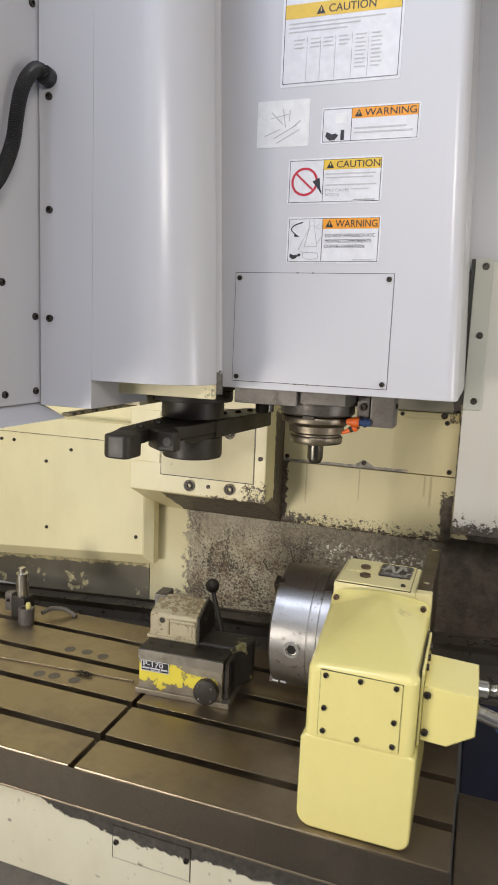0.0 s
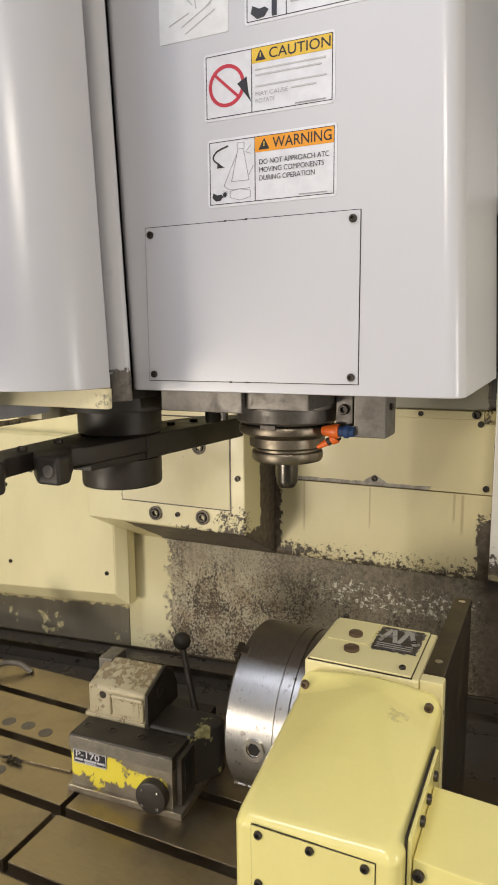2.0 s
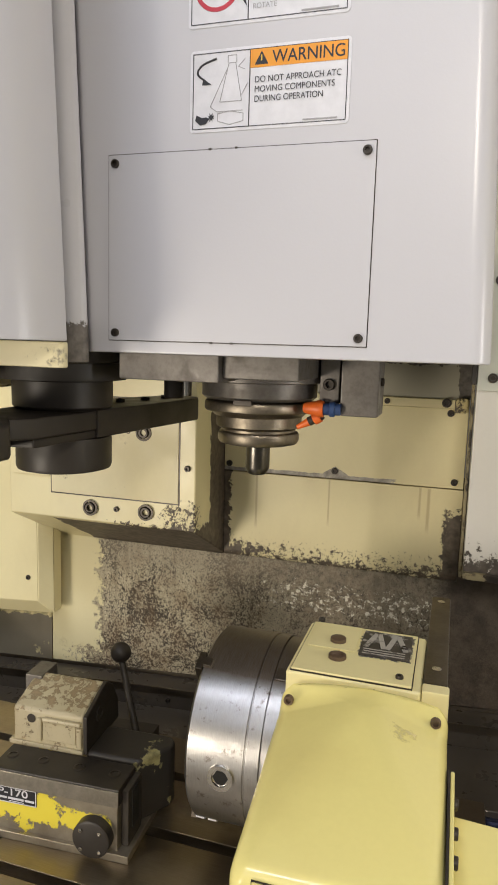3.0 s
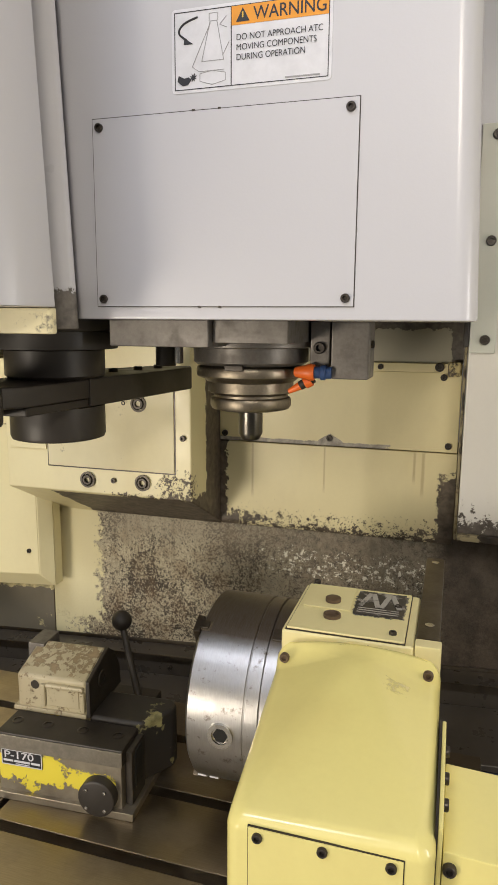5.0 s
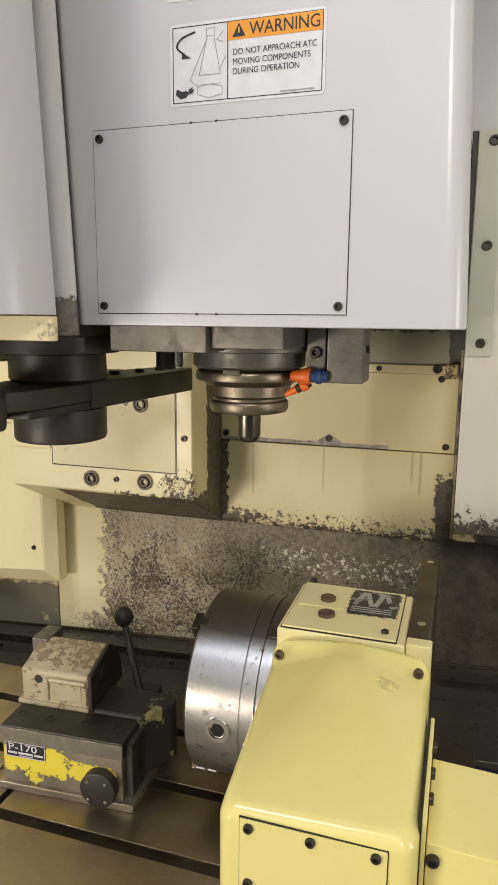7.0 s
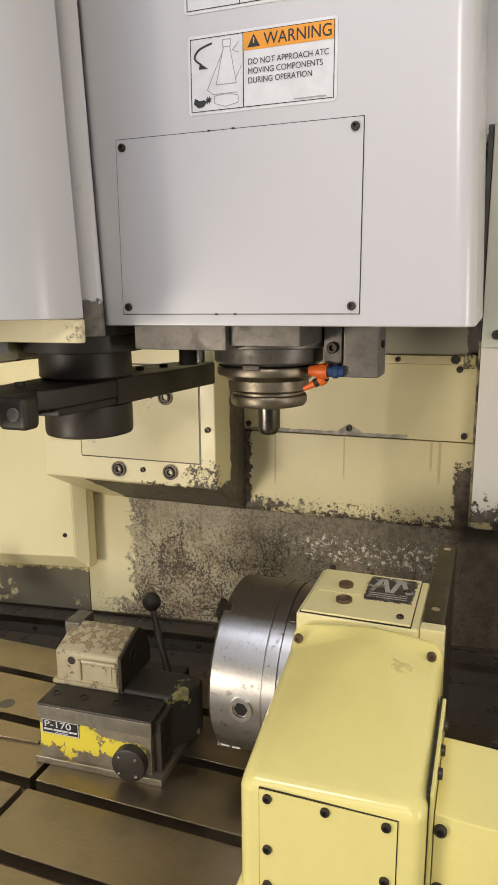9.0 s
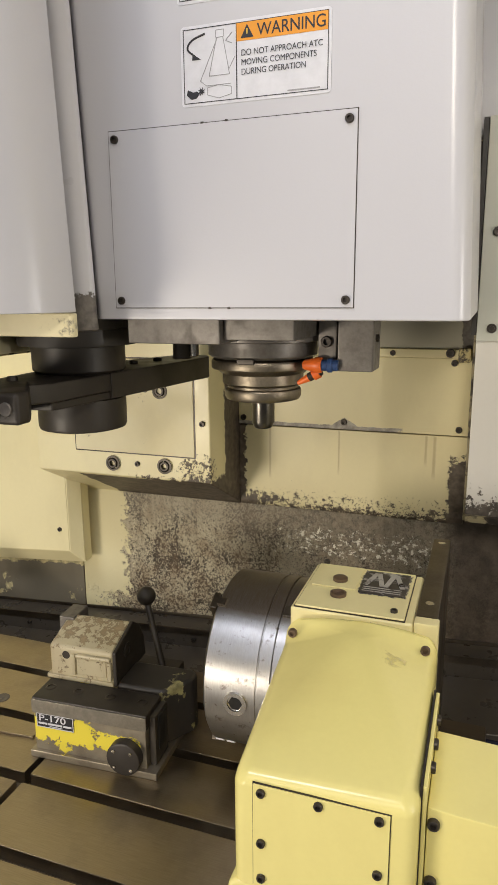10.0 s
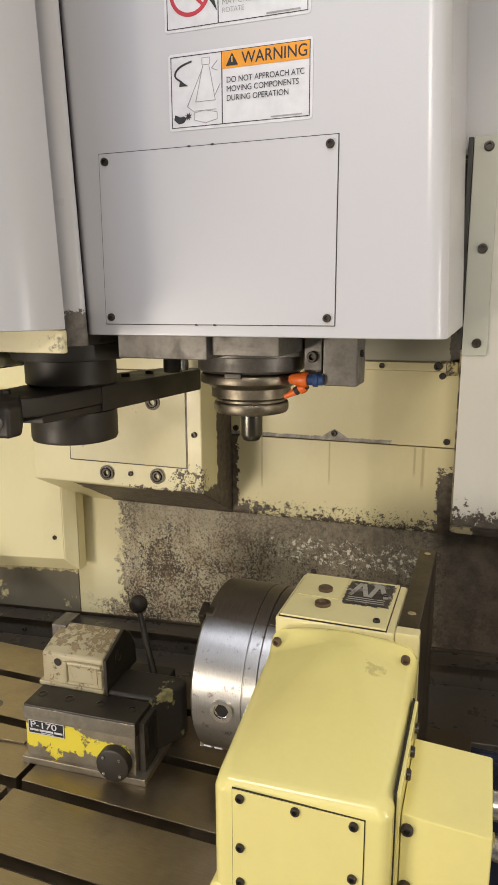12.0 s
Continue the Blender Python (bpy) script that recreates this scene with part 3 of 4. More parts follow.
part("base_plate", bx(-0.415, -0.290, 1.235, 1.46, 1.492, 1.5235, 0.002), M_grey, hd, "grey steel plate under the head")
part("base_plate", bx(-0.2895, -0.200, 1.245, 1.46, 1.497, 1.5235, 0.002), M_grey, hd)
SX, SY = -0.285, 1.385
part("spindle_nose", lathe([(0, 1.52), (0.088, 1.52), (0.088, 1.490), (0.077, 1.488), (0.077, 1.470), (0.072, 1.466), (0, 1.466)], (SX, SY, 0), seg=48), M_grey, hd, "worn steel spindle nose")
part("drive_key", bx(SX - 0.012, SX + 0.012, SY - 0.076, SY - 0.05, 1.461, 1.468, 0.001), M_bolt, hd)
part("sensor", rod((-0.398, 1.36, 1.462), (-0.398, 1.36, 1.4925), 0.014, 20), M_black, hd)
part("sensor_pin", rod((-0.378, 1.355, 1.466), (-0.378, 1.355, 1.4925), 0.007, 12), M_steel, hd)
part("coolant_block", bx(-0.170, -0.123, 1.345, 1.40, 1.452, 1.5225, 0.0025), M_grey, hd, "grey cast coolant block")
part("coolant_block_arm", bx(-0.197, -0.172, 1.35, 1.40, 1.466, 1.5225, 0.002), M_grey, hd)
screw(hd, (-0.185, 1.35, 1.490), "-y", 0.0075)
screw(hd, (-0.123, 1.365, 1.495), "x", 0.005)

hold = thing("tool_holder", (SX, SY, 1.362), "steel taper tool holder with a short round tool", "tool holder")
part("flange", lathe([(0, 1.4655), (0.062, 1.4655), (0.0715, 1.463), (0.073, 1.460), (0.073, 1.452), (0.0715, 1.450), (0.063, 1.4475), (0.060, 1.444),
                      (0.0575, 1.443), (0.0575, 1.430), (0.054, 1.428), (0.050, 1.426), (0.050, 1.423), (0.0535, 1.4215), (0.0545, 1.419), (0.0545, 1.411), (0.052, 1.407), (0.044, 1.405), (0.018, 1.405), (0, 1.405)], (SX, SY, 0), seg=56), M_holder, hold)
part("tool", lathe([(0.0165, 1.406), (0.0165, 1.372), (0.0125, 1.364), (0.010, 1.3625), (0, 1.3625)], (SX, SY, 0), seg=28), M_toolsteel, hold)

noz = thing("coolant_nozzle", (-0.20, 1.35, 1.45), "orange and blue jointed plastic coolant nozzle", "nozzle", "coolant nozzles")
part("joint", rod((-0.168, 1.343, 1.460), (-0.190, 1.341, 1.460), 0.0075, 16), M_bluep, noz)
part("collar", rod((-0.175, 1.342, 1.460), (-0.182, 1.3415, 1.460), 0.0095, 16), M_bluep, noz)
part("tip", lathe([(0, 0), (0.010, 0), (0.011, 0.006), (0.009, 0.012), (0.0065, 0.024), (0.004, 0.026), (0, 0.026)], (-0.189, 1.341, 1.460), "-x", 16), M_nozzle, noz, "orange plastic tip")
noz2 = thing("coolant_nozzle", (-0.22, 1.37, 1.43), "small orange plastic coolant nozzle with dark joint", "nozzle", "coolant nozzles")
part("joint", rod((-0.192, 1.35, 1.452), (-0.209, 1.35, 1.442), 0.006, 14), M_black, noz2)
part("collar", rod((-0.195, 1.35, 1.450), (-0.203, 1.35, 1.4455), 0.008, 14), M_nozzle, noz2)
part("tip", rod((-0.208, 1.35, 1.4425), (-0.224, 1.35, 1.434), 0.0055, 14, 0.003), M_nozzle, noz2)

# ---- tool changer cover ----
cs = thing("tool_changer_cover", (-0.55, 1.2, 1.53), "white enamel sheet metal cover of the tool changer", "machine cover")
part("front_shell", lean(prism(rounded(-0.583, -0.396, 1.0, 1.096, (0.0, 0.088, 0.0, 0.0), 12), 2, 1.534, 2.75, 0.0015), 0.042, -0.58, -0.42), M_white, cs)
part("front_lower", bx(-0.684, -0.5835, 1.0, 1.20, 1.486, 2.75, 0.0015), M_white, cs)
part("seam", bx(-0.5842, -0.5826, 0.9995, 1.03, 1.535, 2.75, 0), M_white, cs)
part("side_strip", lean(prism([(-0.4275, 1.138), (-0.4115, 1.152), (-0.4095, 1.158), (-0.432, 1.190), (-0.470, 1.190), (-0.470, 1.138)], 2, 1.512, 2.75, 0.002), 0.042), M_strip, cs, "side strip with paint worn off at the foot")
# black filler stands in for the gap's shade and hides the wall behind
part("side_gap", lean(bx(-0.560, -0.4395, 1.1925, 1.25, 1.6005, 2.75, 0), 0.042), M_blackdull, cs)
part("side_panel", bx(-0.712, -0.6865, 0.55, 1.10, 1.490, 2.75, 0.002), M_white, cs, "white side panel with cap screws")
part("drip_lip", prism([(-0.7, 1.492), (-0.645, 1.468), (-0.642, 1.4655), (-0.70, 1.486)], 1, 0.55, 1.012, 0.0006), M_white, cs, "bent white drip lip")
part("lower_rail", bx(-0.650, -0.636, 1.012, 1.56, 1.468, 1.474, 0.001), M_sill, cs)
part("lower_box", bx(-0.684, -0.600, 1.201, 1.56, 1.475, 1.56, 0.001), M_creamchip, cs)
for y, z in ((0.988, 1.636), (0.910, 1.509), (0.9885, 1.511), (0.985, 2.119), (0.906, 1.685)):
    screw(cs, (-0.6865, y, z), "x", 0.006)
for z in (1.634, 1.810, 1.985):
    screw(cs, (-0.664, 1.0, z), "-y", 0.006)
part("motor_block", prism(rounded(-0.66, -0.398, 1.090, 1.1005, (0.003, 0.005, 0, 0), 4), 2, 1.508, 1.5335, 0.002), M_creamchip, cs, "stained cream casting below the cover")

# plain black box filling the space behind the casting
part("black_filler", bx(-0.62, -0.4445, 1.129, 1.45, 1.5085, 1.62, 0.003), M_blackdull, cs, "black box behind the casting")

hose = thing("cable_conduit", (-0.66, 1.0, 1.95), "black ribbed plastic conduit with an elbow fitting", "conduit")
part("conduit", sweep([(-0.664, 0.990, 2.012), (-0.668, 0.975, 2.018), (-0.668, 0.951, 1.998), (-0.669, 0.935, 1.969), (-0.670, 0.926, 1.934), (-0.670, 0.917, 1.895), (-0.669, 0.897, 1.856), (-0.667, 0.870, 1.823), (-0.664, 0.82, 1.788)], 0.0115, 12, 0.002), M_rubber, hose)
part("fitting", rod((-0.664, 1.001, 2.012), (-0.664, 0.985, 2.013), 0.015, 18), M_rubber, hose)

# ---- tool changer arm ----
arm = thing("tool_change_arm", (-0.525, 1.29, 1.37), "black steel double tool change arm on its round hub", "tool changer arm")
AX, AY = -0.525, 1.290
part("hub", lathe([(0, 1.368), (0.053, 1.368), (0.0600, 1.370), (0.0615, 1.374), (0.0615, 1.412), (0, 1.412)], (AX + 0.001, AY, 0), seg=48), M_black, arm)
part("neck", lathe([(0.060, 1.448), (0.064, 1.452), (0.064, 1.484), (0.060, 1.486), (0.0, 1.486)], (AX, AY, 0), seg=48), M_black, arm)
part("collar", lathe([(0.064, 1.486), (0.081, 1.486), (0.082, 1.490), (0.082, 1.508), (0.0, 1.508)], (AX, AY, 0), seg=48), M_blackdull, arm)


def slab(pts, z0, z1, bev=0.003):
    return prism(pts, 2, z0, z1, bev)


part("arm_rear", slab([(AX + 0.062, AY - 0.02), (AX + 0.094, 1.535), (AX + 0.085, 1.556), (AX + 0.030, 1.556), (AX + 0.020, 1.535), (AX - 0.055, AY + 0.03)], 1.413, 1.449), M_black, arm)
part("arm_front", slab([(AX - 0.060, AY + 0.01), (AX - 0.048, 1.08), (AX - 0.026, 1.00), (AX - 0.022, 0.986), (AX - 0.012, 0.978), (AX + 0.018, 0.978), (AX + 0.023, 0.986), (AX + 0.024, 1.022), (AX + 0.006, 1.045), (AX + 0.002, 1.10), (AX + 0.045, 1.16), (AX + 0.062, AY)], 1.4235, 1.448), M_black, arm)
part("arm_boss", slab([(AX - 0.060, AY + 0.01), (AX - 0.052, 1.16), (AX + 0.040, 1.165), (AX + 0.060, AY)], 1.4125, 1.4233, 0.002), M_black, arm)
part("gripper", slab([(AX - 0.0257, 1.005), (AX - 0.0240, 0.9852), (AX - 0.0126, 0.9758), (AX + 0.0186, 0.9758), (AX + 0.0250, 0.9852), (AX + 0.0260, 1.0205), (AX + 0.0075, 1.040)], 1.410, 1.4498, 0.004), M_black, arm)
part("latch", prism([(-0.493, 1.068), (-0.459, 1.068), (-0.459, 1.090), (-0.515, 1.165), (-0.528, 1.165), (-0.528, 1.10)], 2, 1.413, 1.4495, 0.005, 3), M_black, arm)
part("latch_pin", rod((-0.474, 1.0655, 1.431), (-0.474, 1.075, 1.431), 0.008, 14), M_grey, arm)
for dx, dy in ((0.03, 0.10), (0.045, 0.15), (0.055, 0.20), (-0.02, -0.12), (-0.02, -0.19)):
    screw(arm, (AX + dx, AY + dy, 1.449 if dy > 0 else 1.448), "z", 0.007)

# ---- table ----
tb = thing("machine_table", (-0.7, 1.25, 0.775), "oiled steel machine table with tee slots", "machine table")
TX0, TX1, TZ = -1.62, 0.052, 0.85
SLOTS = (1.062, 1.187, 1.312, 1.437)
part("bed", bx(TX0, TX1, 0.966, 1.534, 0.775, 0.826, 0.002), M_tableside, tb, "dark oily table body")
edges = [0.964] + [e for s in SLOTS for e in (s - 0.009, s + 0.009)] + [1.536]
CX = -0.598
for i in range(0, len(edges), 2):
    for a, b in ((TX0, CX - 0.005), (CX + 0.005, TX1)):
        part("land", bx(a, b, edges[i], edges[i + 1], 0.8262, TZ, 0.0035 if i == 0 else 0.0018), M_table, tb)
for s in SLOTS:
    part("slot_floor", bx(TX0 + 0.002, TX1 - 0.002, s - 0.0088, s + 0.0088, 0.8255, 0.829, 0), M_slot, tb)
part("front_face", bx(TX0, TX1, 0.9622, 0.9638, 0.776, 0.8468, 0.0005), M_tableside, tb, "dark oily front face of the table")
part("front_lip", bx(TX0, TX1, 0.9612, 0.9665, 0.772, 0.7762, 0.001), M_table, tb)
for x, y in ((-0.856, 1.345), (-0.811, 1.349), (-0.764, 1.344), (-0.850, 1.216), (-0.814, 1.221), (-0.762, 1.222)):
    part("hole_plug", lathe([(0.0135, 0), (0.0135, 0.0005), (0.0115, 0.0006), (0.011, 0.0002), (0.004, 0.0002), (0.0035, 0.0007), (0, 0.0007)], (x, y, TZ), seg=24), M_plug, tb, "dull round hole plug")
strip = thing("steel_strip", (-0.8, 1.25, TZ), "thin oily steel strip with swarf lying on the table", "strip")
part("strip", prism([(-1.02, 1.236), (-1.02, 1.242), (-0.640, 1.272), (-0.640, 1.266)], 2, TZ + 0.0002, TZ + 0.004, 0.0008), M_table, strip)
for k in range(9):
    a = bx(-0.006, 0.006, -0.0015, 0.0015, 0, 0.004, 0.0008)
    a.transform(pose(-0.772 + 0.004 * k, 1.251 + 0.003 * math.sin(k * 2.1), TZ + 0.003, 8 * (k % 3), 10 * (k % 2), 25 + 47 * k))
    part("swarf", a, M_bolt, strip)
stand = thing("probe_stand", (-1.08, 1.46, TZ), "bright round probe on a small dark block", "probe")
part("block", bx(-1.105, -1.062, 1.440, 1.485, TZ, 0.908, 0.003), M_black, stand)
part("barrel", lathe([(0, 0), (0.0165, 0), (0.0165, 0.062), (0.015, 0.064), (0.009, 0.066), (0.009, 0.078), (0, 0.078)], (-1.083, 1.46, 0.908), seg=28), M_steel, stand)
part("clamp", bx(-1.128, -1.106, 1.445, 1.470, 0.865, 0.915, 0.003), M_grey, stand)
screw(stand, (-1.117, 1.445, 0.895), "-y", 0.005)
cup = thing("steel_bush", (-1.045, 1.425, TZ), "hollow steel bush standing on the table", "bush")
part("bush", lathe([(0, 0), (0.0195, 0), (0.020, 0.002), (0.020, 0.041), (0.019, 0.043), (0.013, 0.043), (0.012, 0.041), (0.012, 0.006), (0, 0.006)], (-1.045, 1.425, TZ), seg=32), M_grey, cup)
part("cap", lathe([(0, 0.056), (0.005, 0.056), (0.0065, 0.052), (0.0065, 0.006), (0, 0.006)], (-1.040, 1.428, TZ), seg=14), M_yellow, cup, "yellow plastic cap")
tub = thing("plastic_hose", (-1.0, 1.5, TZ), "dull brown plastic hose bent over the table edge", "hose")
part("hose", sweep([(-1.022, 1.462, 0.868), (-1.012, 1.490, 0.872), (-0.985, 1.508, 0.868), (-0.962, 1.512, 0.858), (-0.950, 1.512, 0.8525)], 0.006, 12), M_plug, tub)
ap = thing("saddle_apron", (-0.7, 0.98, 0.62), "cream enamel apron with peeled upper edge", "apron")
M_apron = paint("peeled_cream_apron", (0.66, 0.62, 0.47), 0.4, (0.40, 0.33, 0.20), dirt=0.4, under=(0.055, 0.046, 0.037),
                chips=lambda n: n.most(n.ragged(n.math("SUBTRACT", n.above(2, 0.750, 0.012), n.math("MULTIPLY", n.least(n.above(0, -0.62, 0.08), 1.0), -1.3)), 16, 5.5, 0.04, shift=5, detail=10), n.ragged(n.math("SUBTRACT", n.noise(40, 2, shift=6), 0.72), 60, 0.2)))
part("sheet", bx(TX0, 0.10, 0.972, 1.0, 0.60, 0.774, 0.002), M_apron, ap)
part("hatch", bx(-0.515, -0.366, 0.9702, 0.9725, 0.690, 0.752, 0.0005), M_apron, ap)
part("hatch_gap", bx(-0.5165, -0.3645, 0.9712, 0.9725, 0.6885, 0.752, 0), M_bolt, ap)
for x, z in ((-0.372, 0.728), (-0.508, 0.722)):
    screw(ap, (x, 0.970, z), "-y", 0.005)
built("trim_saddle_foot", bx(-1.62, 0.85, 0.86, 0.985, 0.30, 0.60, 0.01), M_grey, "grey sheet below the apron", "trim")

# way covers at the right
wc = thing("way_cover", (0.4, 1.3, 0.74), "dark steel telescopic way cover with painted blue sheen", "way cover")
part("sheet", bx(0.06, 0.845, 1.18, 1.55, 0.75, 0.80, 0.004), M_blue, wc)
part("sheet", bx(0.0, 0.845, 1.552, 1.70, 0.76, 0.812, 0.004), M_blue, wc)
part("front_sheet", bx(0.056, 0.845, 0.90, 1.178, 0.78, 0.838, 0.004), M_tableside, wc, "worn dark sheet")

# ---- rotary table ----
rt = thing("rotary_table", (-0.11, 1.2, 0.85), "pale yellow enamel rotary indexing table lying on the machine table", "rotary table")
bm = bmesh.new()
fl, fr = (-0.181, 0.975, 1.124), (-0.014, 0.975, 1.132)
bl, apex, br = (-0.197, 1.196, 1.139), (-0.105, 1.205, 1.171), (-0.017, 1.198, 1.143)
tl, tr = (-0.199, 1.226, 1.167), (-0.017, 1.226, 1.169)
fl, fr, bl, apex, br, tl, tr = [bm.verts.new(q) for q in (fl, fr, bl, apex, br, tl, tr)]
dl, dr, el, er = [bm.verts.new((x, y, 1.008)) for x, y in ((-0.181, 0.975), (-0.014, 0.975), (-0.199, 1.226), (-0.017, 1.226))]
for q in ((fl, fr, apex), (fl, apex, bl), (fr, br, apex), (bl, apex, tl), (apex, br, tr), (apex, tr, tl),
          (fl, bl, tl, el, dl), (fr, dr, er, tr, br), (fl, dl, dr, fr), (tl, tr, er, el), (dl, el, er, dr)):
    bm.faces.new(q)
bmesh.ops.recalc_face_normals(bm, faces=bm.faces)
hips = [e for e in bm.edges if apex in e.verts and (fl in e.verts or fr in e.verts)]
bmesh.ops.bevel(bm, geom=[e for e in bm.edges if e.calc_face_angle(0) > 0.6 and max(v.co.z for v in e.verts) > 1.05] + hips, offset=0.012, segments=5, affect="EDGES", profile=0.5)
part("upper_cover", bm, M_yellow, rt)
part("lower_cover", prism(rounded(-0.187, -0.010, 0.8515, 1.0085, (0.024, 0.020, 0.010, 0.010), 6), 1, 0.9745, 1.226, 0.004, 3), M_yellow, rt)
pl = part("cover_plate", bx(-0.160, -0.037, 0.9728, 0.976, 1.012, 1.120, 0.0006), M_yellow, rt)
part("plate_gap", bx(-0.1607, -0.0363, 0.9743, 0.976, 1.0113, 1.1207, 0), M_bolt, pl)
for x, z in ((-0.152, 1.113), (-0.099, 1.114), (-0.046, 1.114), (-0.152, 1.060), (-0.152, 1.022), (-0.099, 1.020), (-0.046, 1.021), (-0.046, 1.060)):
    screw(pl, (x, 0.9728, z), "-y", 0.0043)
part("housing", bx(-0.198, -0.047, 1.2265, 1.372, 0.8502, 1.170, 0.004, 3), M_rot_top, rt)
part("plate_joint", bx(-0.1932, -0.0568, 1.2278, 1.3672, 1.1698, 1.1712, 0), M_bolt, rt)
part("top_plate", bx(-0.192, -0.058, 1.229, 1.366, 1.170, 1.1735, 0.001), M_rot_top, rt)
part("small_plate", bx(-0.186, -0.128, 1.290, 1.362, 1.1735, 1.1755, 0.0008), M_rot_top, rt)
part("maker_plate", bx(-0.124, -0.064, 1.286, 1.358, 1.1735, 1.1748, 0.0006), M_wornplate, rt, "black maker's plate worn down to silver metal")
for k in range(4):
    bar = bx(-0.0032, 0.0032, -0.021, 0.021, 1.1745, 1.1756, 0.0003)
    bar.transform(pose(-0.113 + 0.0125 * k, 1.330, 0, 0, 0, (-14, 12, -10, 16)[k]))
    part("plate_bar", bar, M_wornbar, rt)
for k in range(3):
    part("plate_rule", bx(-0.120, -0.070, 1.291 + 0.006 * k, 1.293 + 0.006 * k, 1.1745, 1.1752, 0.0002), M_wornbar, rt)
part("oil_cap", lathe([(0, 0), (0.0098, 0), (0.0098, 0.004), (0.0085, 0.005), (0, 0.005)], (-0.152, 1.312, 1.1755), seg=20), M_brown, rt, "brown oil cap")
part("oil_cap", lathe([(0, 0), (0.0105, 0), (0.0105, 0.004), (0.008, 0.0045), (0.007, 0.001), (0, 0.001)], (-0.146, 1.270, 1.1735), seg=20), M_brown, rt, "brown oil cap")
for x, y, z in ((-0.186, 1.197, 1.151), (-0.030, 1.199, 1.154)):
    screw(rt, (x, y, z), "-y", 0.0054, mat=M_brown)
for x, y in ((-0.072, 1.245), (-0.072, 1.320), (-0.184, 1.372)):
    screw(rt, (x, y, 1.1735), "z", 0.0045)
part("end_plate", bx(-0.0465, -0.020, 1.2465, 1.525, 0.8502, 1.172, 0.002), M_tableside, rt, "dark steel end plate with tapped holes")
part("flange_block", bx(-0.0468, -0.018, 1.2268, 1.246, 0.8502, 1.1725, 0.002), M_rot_top, rt)
for y in (1.285, 1.505):
    part("tapped_hole", lathe([(0, 0.0004), (0.0055, 0.0004), (0.0055, 0), (0, 0)], (-0.033, y, 1.1722), seg=14), M_steel, rt)
sb = part("terminal_box", prism([(-0.009, 1.112), (0.069, 1.108), (0.069, 1.046), (0.030, 1.021), (-0.009, 1.023)], 1, 1.004, 1.118, 0.002), M_yellow, rt, "pale yellow terminal box")
# thin dark sheet drawing the seam line around the box flange
part("flange_joint", bx(-0.0156, -0.0136, 0.9985, 1.1515, 1.0145, 1.1365, 0), M_bolt, rt)
part("box_flange", bx(-0.0135, -0.0095, 1.0, 1.150, 1.016, 1.135, 0.001), M_yellow, rt)
for z in (1.098, 1.038):
    screw(sb, (-0.003, 1.003, z), "-y", 0.0055)
for y in (1.025, 1.06, 1.10):
    screw(sb, (-0.0095, y + 0.02, 1.122), "x", 0.0055)
part("cable_fitting", rod((0.0685, 1.07, 1.09), (0.085, 1.07, 1.09), 0.014, 16), M_steel, rt, "chrome hose fitting")
part("cable_fitting", rod((0.0685, 1.05, 1.063), (0.105, 1.052, 1.052), 0.012, 16), M_steel, rt, "chrome hose fitting")
part("hose", sweep([(0.085, 1.07, 1.09), (0.14, 1.075, 1.085), (0.22, 1.12, 0.98), (0.30, 1.22, 0.8395)], 0.011, 12, 0.0015), M_steel, rt, "braided steel hose")
part("hose", sweep([(0.105, 1.052, 1.052), (0.16, 1.06, 1.03), (0.24, 1.10, 0.92), (0.33, 1.16, 0.85)], 0.016, 12, 0.0015), M_bluep, rt, "dark blue hose")
part("foot", bx(-0.225, -0.19, 1.16, 1.26, 0.851, 0.878, 0.002), M_tableside, rt, "dark clamp foot")

# ---- chuck ----
CY, CZ, CR = 1.354, 1.018, 0.125
ch = thing("lathe_chuck", (-0.26, CY, CZ - CR), "bright steel three jaw chuck on the rotary table", "chuck")
part("body", lathe([(0, -0.323), (0.120, -0.323), (0.125, -0.319), (0.125, -0.2475), (0.1235, -0.2465), (0.1235, -0.2455), (0.125, -0.2445), (0.125, -0.228), (0.1225, -0.227), (0.1225, -0.226), (0.1245, -0.2255), (0.1245, -0.203), (0, -0.203)], (0, CY, CZ), "x", 96), M_chuck, ch)
part("face", lathe([(0, -0.3245), (0.045, -0.3245), (0.045, -0.3228), (0.118, -0.3228)], (0, CY, CZ), "x", 64), M_tableside, ch)
kb = part("key_socket", lathe([(0.006, 0.0005), (0.0105, 0.0005), (0.011, 0.003), (0.0165, 0.003), (0.0165, -0.004)], (-0.274, CY - CR, CZ - 0.002), "-y", 28), M_steel, ch)
# flat disc; the bore's shade is put into its near-black colour
part("key_hole", lathe([(0, 0.0009), (0.0098, 0.0009), (0.0098, -0.003)], (-0.274, CY - CR, CZ - 0.002), "-y", 6), M_hole, ch)
for a in (29, 149, 269):
    m = Matrix.Translation((-0.323, CY, CZ)) @ Matrix.Rotation(radians(a), 4, "X")
    jb = join(bx(-0.008, 0.002, -0.013, 0.013, 0.040, 0.1275, 0.0015), bx(-0.001, 0.012, -0.006, 0.006, 0.10, 0.1275, 0.001))
    jb.transform(m)
    part("jaw", jb, M_tableside, ch)
    rb = bx(0.098, 0.124, -0.009, 0.009, 0.112, 0.1275, 0.0015)
    rb.transform(m)
    part("rear_key", rb, M_tableside, ch)
    gb = bx(-0.002, 0.015, -0.008, 0.008, 0.10, 0.1256, 0.0005)
    gb.transform(m)
    part("jaw_slot", gb, M_slot, ch)

